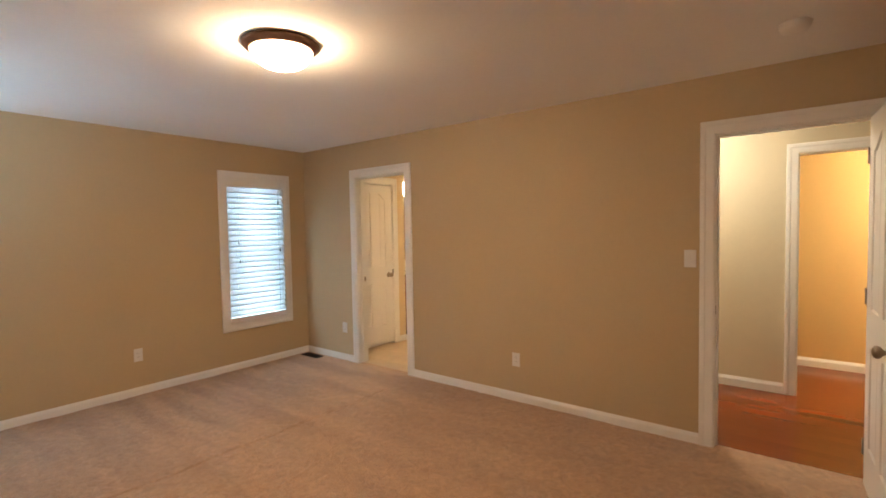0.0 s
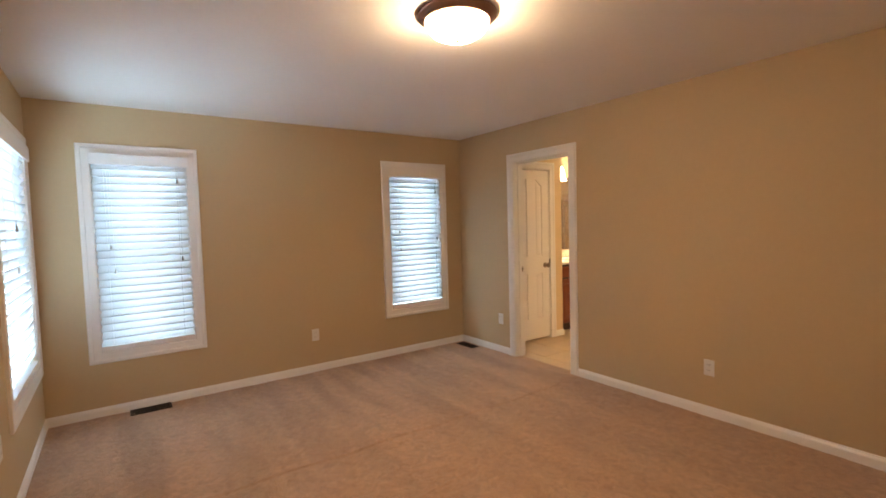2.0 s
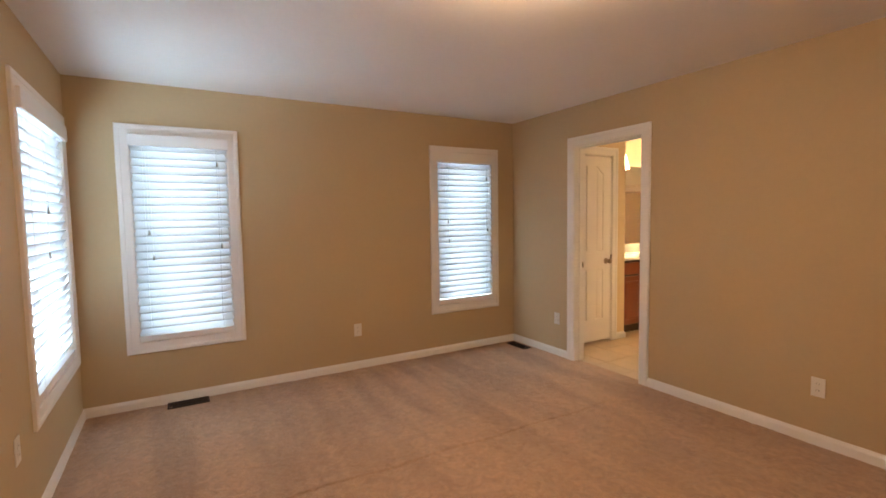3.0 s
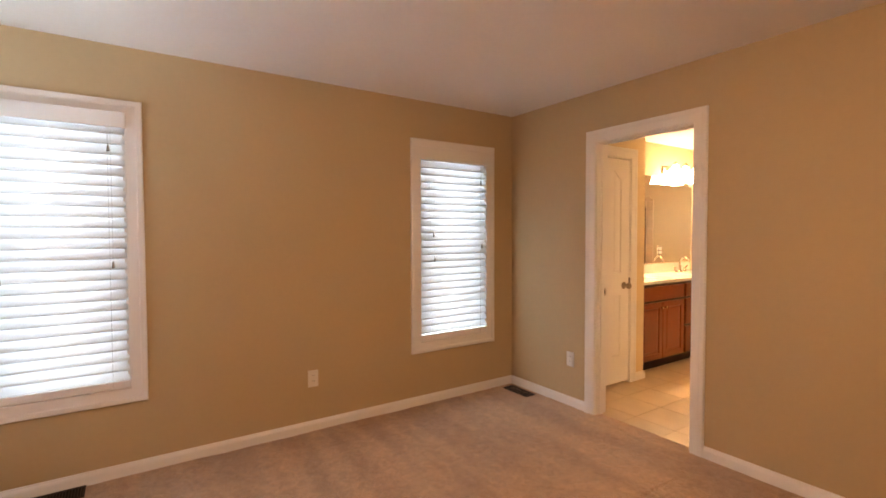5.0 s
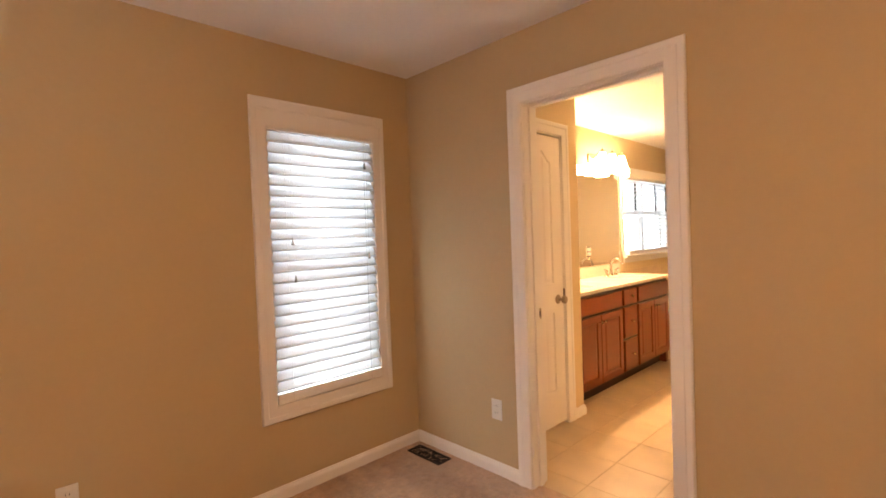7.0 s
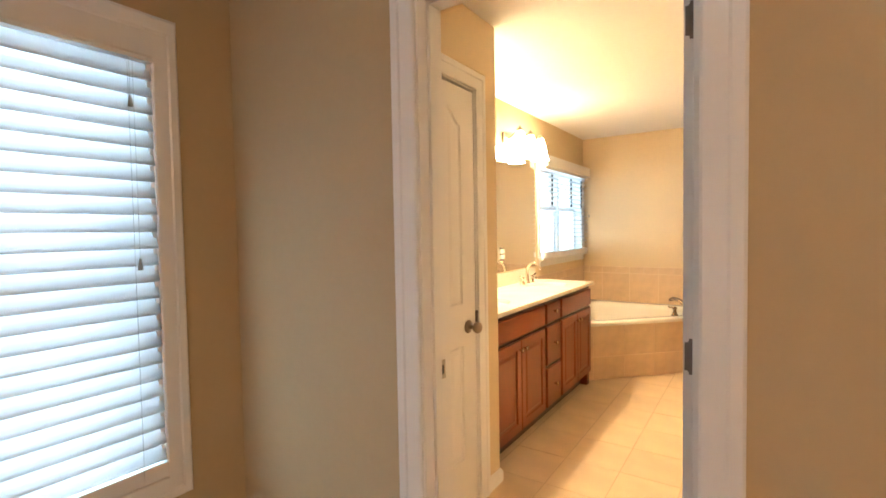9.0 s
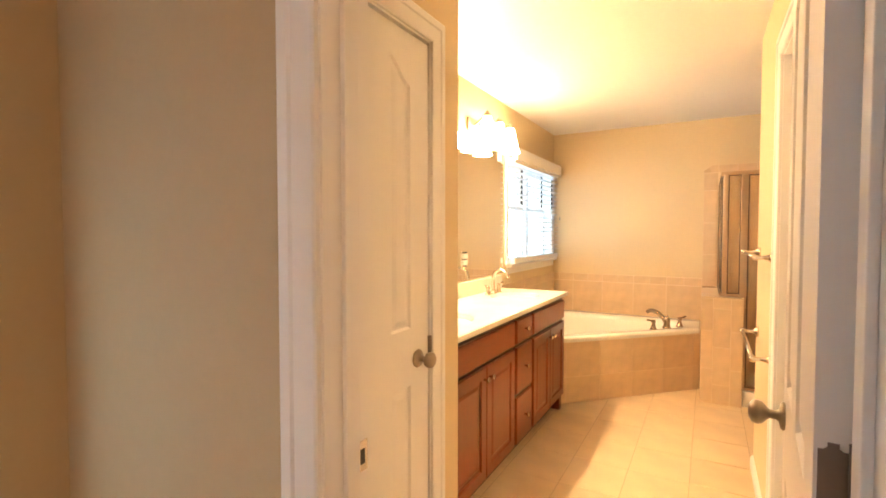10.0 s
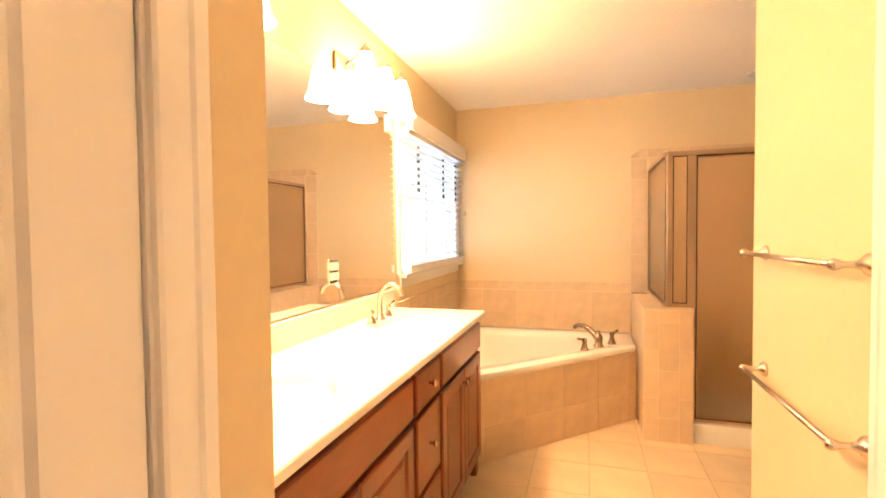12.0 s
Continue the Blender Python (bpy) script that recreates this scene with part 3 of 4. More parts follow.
def carpet_floor():
    """Carpet as a fine sheet with a soft nap and two seams pressed up in it."""
    step = 0.0155
    ny = int((3.70 - YS) / step) + 1
    bands = [(XW, -3.05, step), (-3.05, -2.83, 0.0035), (-2.83, -2.44, step), (-2.44, -2.14, 0.0035), (-2.14, XE, step)]
    xs = np.concatenate([np.linspace(a, b, int((b - a) / d) + 1)[:-1] for a, b, d in bands] + [[XE]])
    ys, nx = np.linspace(YS, 3.70, ny), len(xs)
    gx, gy = np.meshgrid(xs, ys)
    rng = np.random.RandomState(4)
    z = rng.normal(0, 0.0009, gx.shape)
    soft = rng.normal(0, 1, (ny // 8 + 3, nx // 8 + 3))
    iy, ix = np.meshgrid(np.arange(ny) / 8, np.arange(nx) / 8, indexing="ij")
    fy, fx = iy.astype(int), ix.astype(int)
    ty, tx = iy - fy, ix - fx
    z += 0.0016 * ((soft[fy, fx] * (1 - tx) + soft[fy, fx + 1] * tx) * (1 - ty) + (soft[fy + 1, fx] * (1 - tx) + soft[fy + 1, fx + 1] * tx) * ty)
    for (ax, ay), (bx, by), amp in SEAMS:
        d = np.hypot(bx - ax, by - ay)
        ux, uy = (bx - ax) / d, (by - ay) / d
        along = (gx - ax) * ux + (gy - ay) * uy
        off = -(gx - ax) * uy + (gy - ay) * ux + 0.010 * np.sin(along * 9)
        z += amp * (np.exp(-((off - 0.008) / 0.009) ** 2) - 1.2 * np.exp(-((off + 0.008) / 0.007) ** 2)) * (1 / (1 + np.exp(-along * 14))) * (1 / (1 + np.exp((along - d) * 14)))
    z = z + 0.004
    me = bpy.data.meshes.new("carpet")
    idx = np.arange(nx * ny).reshape(ny, nx)
    quads = np.stack([idx[:-1, :-1], idx[:-1, 1:], idx[1:, 1:], idx[1:, :-1]], -1).reshape(-1, 4)
    me.from_pydata(np.stack([gx, gy, z], -1).reshape(-1, 3).tolist(), [], quads.tolist())
    me.polygons.foreach_set("use_smooth", [True] * len(me.polygons))
    me.materials.append(CARPET)
    return tagged(new("floor_carpet", me), "beige cut-pile carpet with vacuum marks and seams", "carpet", kind="structure")


SEAMS = [((-2.965, 0.5), (-2.945, 3.3), 0.0042), ((-2.18, 1.0), (-2.40, 2.3), 0.0024)]
carpet_floor()
structure("subfloor_bedroom", box(XW, XE, YS, YB - 0.05, -0.12, -0.012), SUBFLOOR, "plywood under the carpet", "floor")
structure("floor_bathroom", box(XW - 0.1, -1.9, 3.70, YT + 0.1, -0.12, 0.0012), GROUT, "tan grout bed between the floor tiles", "floor")
structure("floor_hall", box(-1.9, 2.5, 3.705, 6.3, -0.12, 0.0030), WOOD_GAP, "dark gaps under the hall planks", "floor")

ground = bmesh.new()
add_box(ground, -900, 900, -900, 900, -0.75, -0.55)
structure("ground", ground, LAWN, "green lawn round the house", "lawn")

# baseboards, anticlockwise so that the room lies to the left
baseboard([(HD_C - HD_W / 2 - 0.09, YN), (BD_C + BD_W / 2 + 0.09, YN)])
baseboard([(BD_C - BD_W / 2 - 0.09, YN), (XW, YN), (XW, YS), (XE, YS), (XE, YN), (HD_C + HD_W / 2 + 0.09, YN)])
baseboard([(-4.172, 4.765), (-4.125, 4.765), (-4.125, 4.632)])
baseboard([(-4.125, 3.848), (-4.125, YB), (-3.88, YB)])
baseboard([(XB, 5.412), (XB, 6.24), (-2.0, 6.24), (-2.0, 7.30)])
baseboard([(-0.052, 5.10), (-1.9, 5.10)], "white two-step baseboard along the hall", 1.1)
baseboard([(2.4, 6.2), (-1.9, 6.2)], "white two-step baseboard in the far room", 1.1)

# doorways
e = doorway("door_frame_1", "white painted casing and jamb of the bathroom doorway", pose(BD_C, YN, 0, 0, 0, 180), BD_W, DH, 0.12)
stops(e, BD_W, DH, -0.080, -0.045)
part("strike_plate", box(BD_W / 2 - 0.0015, BD_W / 2 + 0.001, -0.112, -0.084, 0.90, 0.958, 0.0), NICKEL, e, "worn brass strike plate")
part("strike_hole", box(BD_W / 2 - 0.0022, BD_W / 2 + 0.0, -0.104, -0.092, 0.914, 0.942), SLOT, e)
for hz in (0.22, 1.06, 1.83):
    part("hinge_leaf", box(-BD_W / 2 - 0.001, -BD_W / 2 + 0.002, -0.118, -0.086, hz - 0.042, hz + 0.042), HINGE, e)
e = doorway("door_frame_2", "white painted casing and jamb of the hall doorway", pose(HD_C, YN, 0, 0, 0, 180), HD_W, DH, 0.12)
stops(e, HD_W, DH, -0.075, -0.040)
part("strike_plate", box(HD_W / 2 - 0.0015, HD_W / 2 + 0.001, -0.032, -0.006, 0.885, 0.943), PEWTER, e, "dark metal strike plate")
e = doorway("door_frame_3", "white painted casing of the linen closet", pose(-4.125, 4.240, 0, 0, 0, -90), 0.60, DH, 0.10, False)
part("strike_lip", box(-0.305, -0.294, -0.006, 0.007, 0.905, 0.968, 0.002), HINGE, e, "dark metal strike lip")
e = doorway("door_frame_4", "white painted casing of the small room off the bathroom", pose(XB, 4.92, 0, 0, 0, 90), 0.80, DH, 0.12, False)
stops(e, 0.80, DH, -0.083, -0.055)
e = doorway("door_frame_5", "white painted casing of the far hall doorway", pose(0.45, 5.10, 0, 0, 0, 180), 0.82, DH, 0.12)

door_leaf("door_1", "white four-panel arched door standing open in the bathroom", pose(-3.118, 3.762, 0, 0, 0, 85.5), 0.704, knobs=(1,))
door_leaf("door_2", "white four-panel arched door open from the hall", pose(0.388, 3.630, 0, 0, 0, -87), 0.756, knob_z=0.90)
door_leaf("door_3", "white four-panel arched closet door, shut", pose(-4.166, 3.942, 0.014, 0, 0, 90), 0.595, h=2.016, knobs=(-1,), stile=0.115, mull=0.135, hinges=False, backset=0.074, knob_z=0.886)
door_leaf("door_4", "white four-panel arched door, shut, off the bathroom", pose(XB + 0.083, 4.522, 0, 0, 0, 90), 0.796, knobs=(), hinges=False)

# windows and their blinds
MW1, MW2 = pose(XW, 0.425, 0.505, 0, 0, -90), pose(XW, 3.007, 0.505, 0, 0, -90)
MW3, MW4 = pose(-4.035, YS, 0.505, 0, 0, 0), pose(XW, 7.425, 1.085, 0, 0, -90)
window_unit("window_1", "white double-hung window with wide painted casing", MW1, 0.65, 1.53)
window_unit("window_2", "white double-hung window with tall head casing", MW2, 0.67, 1.465, head=0.066)
window_unit("window_3", "white double-hung window beside the room's corner", MW3, 1.04, 1.53)
window_unit("window_4", "white twin double-hung window above the tub", MW4, 1.27, 0.90, twin=True, stool=True)
blind("white faux-wood blind, slats shut, with valance", MW1, 0.662, 1.53, y=-0.004, valance=(1.455, 1.54, 0.0), tassels=((0.225, 0.82), (0.205, 0.63), (-0.25, 1.34), (-0.26, 0.70)))
blind("white faux-wood blind, slats shut, without valance", MW2, 0.682, 1.465, rail=0.014, y=-0.002, tassels=((0.225, 0.86), (0.215, 0.66), (-0.255, 1.30), (-0.265, 0.76)))
blind("white faux-wood blind, slats half open, with valance", MW3, 1.04, 1.53, tilt=-63, valance=(1.44, 1.54, 0.03), tassels=((0.06, 0.97), (0.10, 0.72)))
blind("white blind with open slats above the tub", MW4, 1.30, 0.90, pitch=0.046, tilt=-3, slat_w=0.050, valance=(0.875, 0.98, 0.012), y=0.050, tapes=(0.1, 0.36, 0.64, 0.9), tassels=((-0.66, 0.42),), dashes=(0.77, 0.33, 0.06))
window_light((XW - 0.65, 0.425, 1.27), (0, 0.425, 1.27), 2.5, 3.0, WINDOW_WATTS * 1.95)
window_light((XW - 0.65, 3.0, 1.24), (0, 3.0, 1.24), 2.5, 3.0, WINDOW_WATTS * 1.95)
window_light((-4.035, YS - 0.65, 1.27), (-4.035, 2, 1.27), 2.6, 3.0, WINDOW_WATTS * 2.8)
window_light((XW - 0.55, 8.3, 1.75), (0, 8.3, 1.7), 4.6, 3.2, WINDOW_WATTS * 1.7)

# ---------------------------------------------------------------- bedroom fittings
def ceiling_lamp(label, x, y, glass, r=0.19):
    e = thing("ceiling_lamp", label, "ceiling lamp", pose(x, y, ZC))
    s = r / 0.19
    part("rim", lathe([(0.03, -0.001), (0.186 * s, -0.001), (0.192 * s, -0.005), (0.191 * s, -0.012), (0.184 * s, -0.019), (0.173 * s, -0.024), (0.169 * s, -0.031), (0.160 * s, -0.037), (0.152 * s, -0.038), (0.146 * s, -0.022), (0.03, -0.01)], 48), BRONZE, e, "dark bronze rim", True)
    prof = [(0.149 * s, -0.028)]
    for k in range(1, 10):
        a = k / 10 * math.pi / 2
        prof.append((0.152 * s * math.cos(a) ** 0.8, -0.032 - 0.088 * math.sin(a)))
    prof.append((0.0, -0.122))
    part("glass_bowl", lathe(prof, 48), glass, e, "lit frosted glass bowl", True)
    part("finial", lathe([(0, -0.118), (0.009, -0.120), (0.011, -0.126), (0.006, -0.132), (0.0, -0.136)], 16), BRONZE, e, smooth=True)
    return e


ceiling_lamp("round flush ceiling lamp, lit, with dark bronze rim", -2.03, 1.60, LAMP_GLASS, 0.188)
ceiling_lamp("round flush hall ceiling lamp, lit", -0.78, 4.42, HALL_GLASS, 0.16)
# out of sight; added only to brighten the gold wall
ceiling_lamp("unseen ceiling lamp added to light the far room", 1.45, 5.75, FAR_FILL, 0.16)

e = thing("smoke_detector", "round white plastic smoke detector on the ceiling", "smoke detector", pose(0.03, 3.02, ZC))
part("base", lathe([(0, 0), (0.068, 0), (0.068, -0.010), (0.0, -0.010)], 32), PLATE, e, smooth=False)
part("cover", lathe([(0.064, -0.010), (0.064, -0.018), (0.056, -0.034), (0.030, -0.040), (0, -0.041)], 32), PLATE, e, smooth=True)

wall_plate(pose(XW, 1.80, 0.37, 0, 0, -90))
wall_plate(pose(-1.84, YN, 0.356, 0, 0, 180))
wall_plate(pose(-4.03, YN, 0.376, 0, 0, 180))
wall_plate(pose(-3.16, YS, 0.45, 0, 0, 0))
wall_plate(pose(-0.522, YN, 1.246, 0, 0, 180), "switch")
floor_register(pose(-4.640, 0.395, 0.002, 0, 0, 90), 0.285, 0.13)
floor_register(pose(-4.505, 3.535, 0.002, 0, 0, 0), 0.29, 0.11)

# ---------------------------------------------------------------- vanity
def cabinet_front(parent, name, y0, y1, z0, z1, recessed, material, knob_at=None):
    """A door or drawer front facing +x with a bevelled edge and, for doors, a sunk panel."""
    bm = bmesh.new()
    xf, xb = -4.176, -4.195
    rect = [(y0, z0), (y1, z0), (y1, z1), (y0, z1)]
    back = [bm.verts.new((xb, *p)) for p in rect]
    prev = [bm.verts.new((xf - 0.005, *p)) for p in rect]
    ring_faces(bm, back, prev)
    bm.faces.new(back)
    steps = [(0.005, 0.0)]
    if recessed:
        steps += [(0.056, 0.0), (0.062, -0.009), (0.075, -0.009), (0.090, -0.004)]
    for d, dep in steps:
        ring = [bm.verts.new((xf + dep, q[0], q[1])) for q in inset(rect, d)]
        ring_faces(bm, prev, ring)
        prev = ring
    bm.faces.new(prev)
    f = part(name, bm, material, parent)
    if knob_at:
        ky, kz = knob_at
        part("cabinet_knob", lathe([(0, 0), (0.006, 0), (0.005, 0.008), (0.006, 0.012), (0.013, 0.019), (0.0145, 0.024), (0.011, 0.029), (0, 0.031)], 16, "X", (xf, ky, kz)), NICKEL, f, "small round nickel knob", True)
    return f


V0, V1 = 4.770, 6.605
CT = 0.902
e = thing("vanity_cabinet", "cherry wood double vanity cabinet with frame coloured dark for glaze and shade", "vanity")
# dark body shows as painted shade in the gaps and under the counter
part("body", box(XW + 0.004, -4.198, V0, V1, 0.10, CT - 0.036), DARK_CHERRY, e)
part("side_panel", box(XW + 0.004, -4.197, V1, V1 + 0.014, 0.10, CT - 0.037, 0.002), CHERRY, e)
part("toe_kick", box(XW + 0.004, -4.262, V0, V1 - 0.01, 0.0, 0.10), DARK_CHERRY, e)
part("foot", box(-4.30, -4.198, V1 - 0.05, V1 + 0.013, 0.0, 0.10, 0.004), CHERRY, e)
for a, b in ((V0 + 0.012, 5.562), (5.892, V1 - 0.004)):
    cabinet_front(e, "false_drawer", a, b, 0.706, 0.842, False, CHERRY_H)
    mid = (a + b) / 2
    cabinet_front(e, "cabinet_door", a, mid - 0.002, 0.118, 0.684, True, CHERRY, (mid - 0.032, 0.628))
    cabinet_front(e, "cabinet_door", mid + 0.002, b, 0.118, 0.684, True, CHERRY, (mid + 0.032, 0.628))
for z0, z1 in ((0.706, 0.842), (0.414, 0.684), (0.118, 0.390)):
    cabinet_front(e, "drawer", 5.596, 5.858, z0, z1, False, CHERRY_H, (5.727, (z0 + z1) / 2 + 0.005))

e = thing("countertop", "glossy cream cultured marble vanity top with two basins", "countertop")
bm = bmesh.new()
rect = [(XW + 0.004, V0), (-4.158, V0), (-4.158, V1 + 0.022), (XW + 0.004, V1 + 0.022)]
sinks = [(-4.425, 5.13), (-4.425, 6.20)]


def oval(c, a, b, n=40):
    return [(c[0] + a * math.cos(2 * math.pi * k / n), c[1] + b * math.sin(2 * math.pi * k / n)) for k in range(n)]


vs = filled(bm, [rect] + [oval(c, 0.165, 0.225) for c in sinks], lambda p: (p[0], p[1], CT))
prev = vs[0]
for d, z in ((-0.003, CT - 0.004), (-0.003, CT - 0.026)):
    ring = [bm.verts.new((q[0], q[1], z)) for q in inset(rect, d)]
    ring_faces(bm, prev, ring)
    prev = ring
bm.faces.new(prev)
part("slab", bm, MARBLE, e)
for c in sinks:
    bm = bmesh.new()
    prev = None
    for s, z in ((1.0, 0.0), (0.975, -0.006), (0.93, -0.03), (0.83, -0.075), (0.62, -0.115), (0.3, -0.132), (0.09, -0.136)):
        ring = [bm.verts.new((x, y, CT + z)) for x, y in oval(c, 0.165 * s, 0.225 * s)]
        if prev:
            ring_faces(bm, prev, ring)
        prev = ring
    bm.faces.new(prev)
    basin = part("basin", bm, MARBLE, e, smooth=True)
    part("drain", lathe([(0, -0.130), (0.020, -0.130), (0.022, -0.134)], 20, "Z", (c[0], c[1], CT)), NICKEL, basin, smooth=True)
part("backsplash", box(XW + 0.003, XW + 0.024, V0, V1 + 0.02, CT + 0.0005, CT + 0.106, 0.004), MARBLE, e)
part("side_splash", box(XW + 0.024, -4.18, V0 - 0.003, V0 + 0.016, CT + 0.0005, CT + 0.10, 0.004), MARBLE, e)


def basin_faucet(x, y, z):
    e = thing("basin_faucet", "brushed nickel high-arc faucet with two lever handles", "faucet", pose(x, y, z))
    part("spout_base", lathe([(0, 0), (0.027, 0), (0.027, 0.006), (0.019, 0.014), (0.014, 0.034), (0.0125, 0.05)], 20), NICKEL, e, smooth=True)
    pts = smooth_curve([(0, 0, 0.03), (-0.002, 0, 0.10), (0.015, 0, 0.155), (0.058, 0, 0.180), (0.102, 0, 0.158), (0.118, 0, 0.122)], 6)
    part("spout", tube(pts, [0.0135 - 0.004 * k / (len(pts) - 1) for k in range(len(pts))], 14), NICKEL, e, smooth=True)
    for s in (-1, 1):
        h = part("handle", lathe([(0, 0), (0.024, 0), (0.024, 0.005), (0.017, 0.014), (0.012, 0.04), (0.015, 0.05), (0.012, 0.062), (0, 0.066)], 18, "Z", (0, 0.10 * s, 0)), NICKEL, e, smooth=True)
        part("lever", tube([(0, 0.10 * s, 0.056), (0.006, 0.118 * s, 0.064), (0.01, 0.155 * s, 0.074)], [0.006, 0.0055, 0.007], 10), NICKEL, h, smooth=True)
    return e


basin_faucet(-4.605, 6.235, CT)

mirror = tagged(part("wall_mirror", box(XW + 0.002, XW + 0.008, V0 + 0.005, 6.672, 1.018, 2.032), MIRROR), "large frameless mirror above the vanity", "mirror")
e = thing("mirror_outlet", "cream outlet set into the mirror beside the faucet", "outlet", pose(XW + 0.008, 5.968, 1.165, 0, 0, -90))
part("cover_plate", box(-0.036, 0.036, 0.0, 0.004, -0.058, 0.058, 0.002), MIRROR, e, "mirrored cover plate")
for z in (-0.047, 0.0, 0.047):
    part("dark_box", box(-0.030, 0.030, 0.004, 0.009, z - 0.006, z + 0.006, 0.002), SLOT, e)
for z in (-0.022, 0.022):
    part("receptacle", box(-0.030, 0.028, 0.004, 0.014, z - 0.017, z + 0.017, 0.003), PLATE, e)


def vanity_light(y):
    e = thing("vanity_light", "three-light bar with lit frosted bell shades above the mirror", "wall lamp", pose(XW, y, 2.12), "vanity lights")
    bb = box(0.001, 0.022, -0.30, 0.30, -0.045, 0.045, 0.008, 3)
    part("back_plate", bb, PEWTER, e)
    for s in (-0.215, 0.0, 0.215):
        arm = part("arm", tube(smooth_curve([(0.015, s, 0.0), (0.06, s, 0.02), (0.105, s, 0.055), (0.125, s, 0.075)], 4), 0.008, 10), PEWTER, e, smooth=True)
        part("socket_cap", lathe([(0, 0.092), (0.006, 0.092), (0.008, 0.083), (0.014, 0.078), (0.026, 0.066), (0.028, 0.048), (0.026, 0.04)], 20, "Z", (0.125, s, 0)), PEWTER, arm, smooth=True)
        prof = [(0.027, 0.046), (0.031, 0.030), (0.040, 0.0), (0.050, -0.04), (0.057, -0.08), (0.063, -0.11), (0.073, -0.134), (0.080, -0.142),
                (0.076, -0.142), (0.069, -0.134), (0.059, -0.11), (0.053, -0.08), (0.046, -0.04), (0.036, 0.0), (0.024, 0.040)]
        part("bulb", lathe([(0, 0.0), (0.012, -0.002), (0.016, -0.02), (0.026, -0.05), (0.030, -0.072), (0.024, -0.095), (0.012, -0.106), (0, -0.109)], 16, "Z", (0.125, s, 0)), BULB, e, smooth=True)
        part("glass_shade", lathe(prof, 24, "Z", (0.125, s, 0)), SCONCE_GLASS, e, "lit frosted glass bell shade", True)
    return e


vanity_light(6.31)
vanity_light(5.09)

# ---------------------------------------------------------------- tub, pony wall and shower
TZ = 0.485
TUB_OUT = [(XW + 0.012, 6.632), (-4.285, 6.632), (-3.284, 7.638), (-3.284, YT - 0.012), (XW + 0.012, YT - 0.012)]
TC = Vector((-4.12, 7.48))


def reach(poly, c, d):
    best = 9.0
    for k in range(len(poly)):
        a, b = Vector(poly[k - 1]), Vector(poly[k])
        ex, ey = b.x - a.x, b.y - a.y
        den = d.x * ey - d.y * ex
        if abs(den) < 1e-9:
            continue
        s = ((a.x - c.x) * ey - (a.y - c.y) * ex) / den
        u = ((a.x - c.x) * d.y - (a.y - c.y) * d.x) / den
        if s > 0 and -1e-6 <= u <= 1 + 1e-6:
            best = min(best, s)
    return best


e = thing("corner_tub", "cream acrylic corner bathtub in a tiled deck", "bathtub")
angles = sorted([2 * math.pi * k / 72 for k in range(72)] + [math.atan2(p[1] - TC.y, p[0] - TC.x) % (2 * math.pi) for p in TUB_OUT])
inner_poly = inset(TUB_OUT, 0.13)
bm = bmesh.new()
prev = None
raw = [min(reach(inner_poly, TC, Vector((math.cos(a), math.sin(a)))), 0.80) for a in angles]
for _ in range(4):
    raw = [0.25 * raw[k - 1] + 0.5 * raw[k] + 0.25 * raw[(k + 1) % len(raw)] for k in range(len(raw))]
for kind, s, z in (("o", 1.0, TZ + 0.002), ("o", 1.0, TZ + 0.026), ("o", 0.992, TZ + 0.032), ("i", 1.0, TZ + 0.030), ("i", 0.975, TZ + 0.022), ("i", 0.95, TZ - 0.02),
                   ("i", 0.88, 0.30), ("i", 0.80, 0.14), ("i", 0.70, 0.10), ("i", 0.2, 0.09)):
    ring = []
    for k, a in enumerate(angles):
        d = Vector((math.cos(a), math.sin(a)))
        r = reach(TUB_OUT, TC, d) if kind == "o" else raw[k]
        ring.append(bm.verts.new((TC.x + d.x * r * s, TC.y + d.y * r * s, z)))
    if prev:
        ring_faces(bm, prev, ring)
    prev = ring
bm.faces.new(prev)
part("basin", bm, TUB, e, smooth=True)
bm = bmesh.new()
foot = [bm.verts.new((p[0], p[1], 0.0)) for p in inset(TUB_OUT, -0.0065)]
top = [bm.verts.new((p[0], p[1], TZ)) for p in inset(TUB_OUT, -0.0065)]
ring_faces(bm, foot, top)
part("apron_core", bm, PALE_GROUT, e)

# apron tiles along the slanted front
pa, pb = Vector((-4.285, 6.632)), Vector((-3.284, 7.638))
run = (pb - pa).length
ang = math.degrees(math.atan2(pb.y - pa.y, pb.x - pa.x))
tiles = {}


def tile_piece(parent, m, w, h, material=WALL_TILE, t=0.009):
    """One tile with eased edges; alike tiles share a mesh. Local x along, z up, proud towards -y."""
    key = (round(w, 3), round(h, 3), material.name)
    if key not in tiles:
        tiles[key] = part("tile", box(0.0017, w - 0.0017, -t, 0.0, 0.0017, h - 0.0017, 0.0012, 1), material, parent)
        tiles[key].matrix_basis = m
        return tiles[key]
    return share(tiles[key], m, parent)


for z0, z1 in ((0.002, 0.208), (0.208, TZ)):
    s = run - 0.07
    cuts = [run, s]
    while s > 0.02:
        s = max(s - 0.305, 0.0)
        cuts.append(s)
    for b, a in zip(cuts, cuts[1:]):
        p = pa + (pb - pa) * (a / run)
        tile_piece(e, pose(p.x, p.y, z0, 0, 0, ang), b - a, z1 - z0)


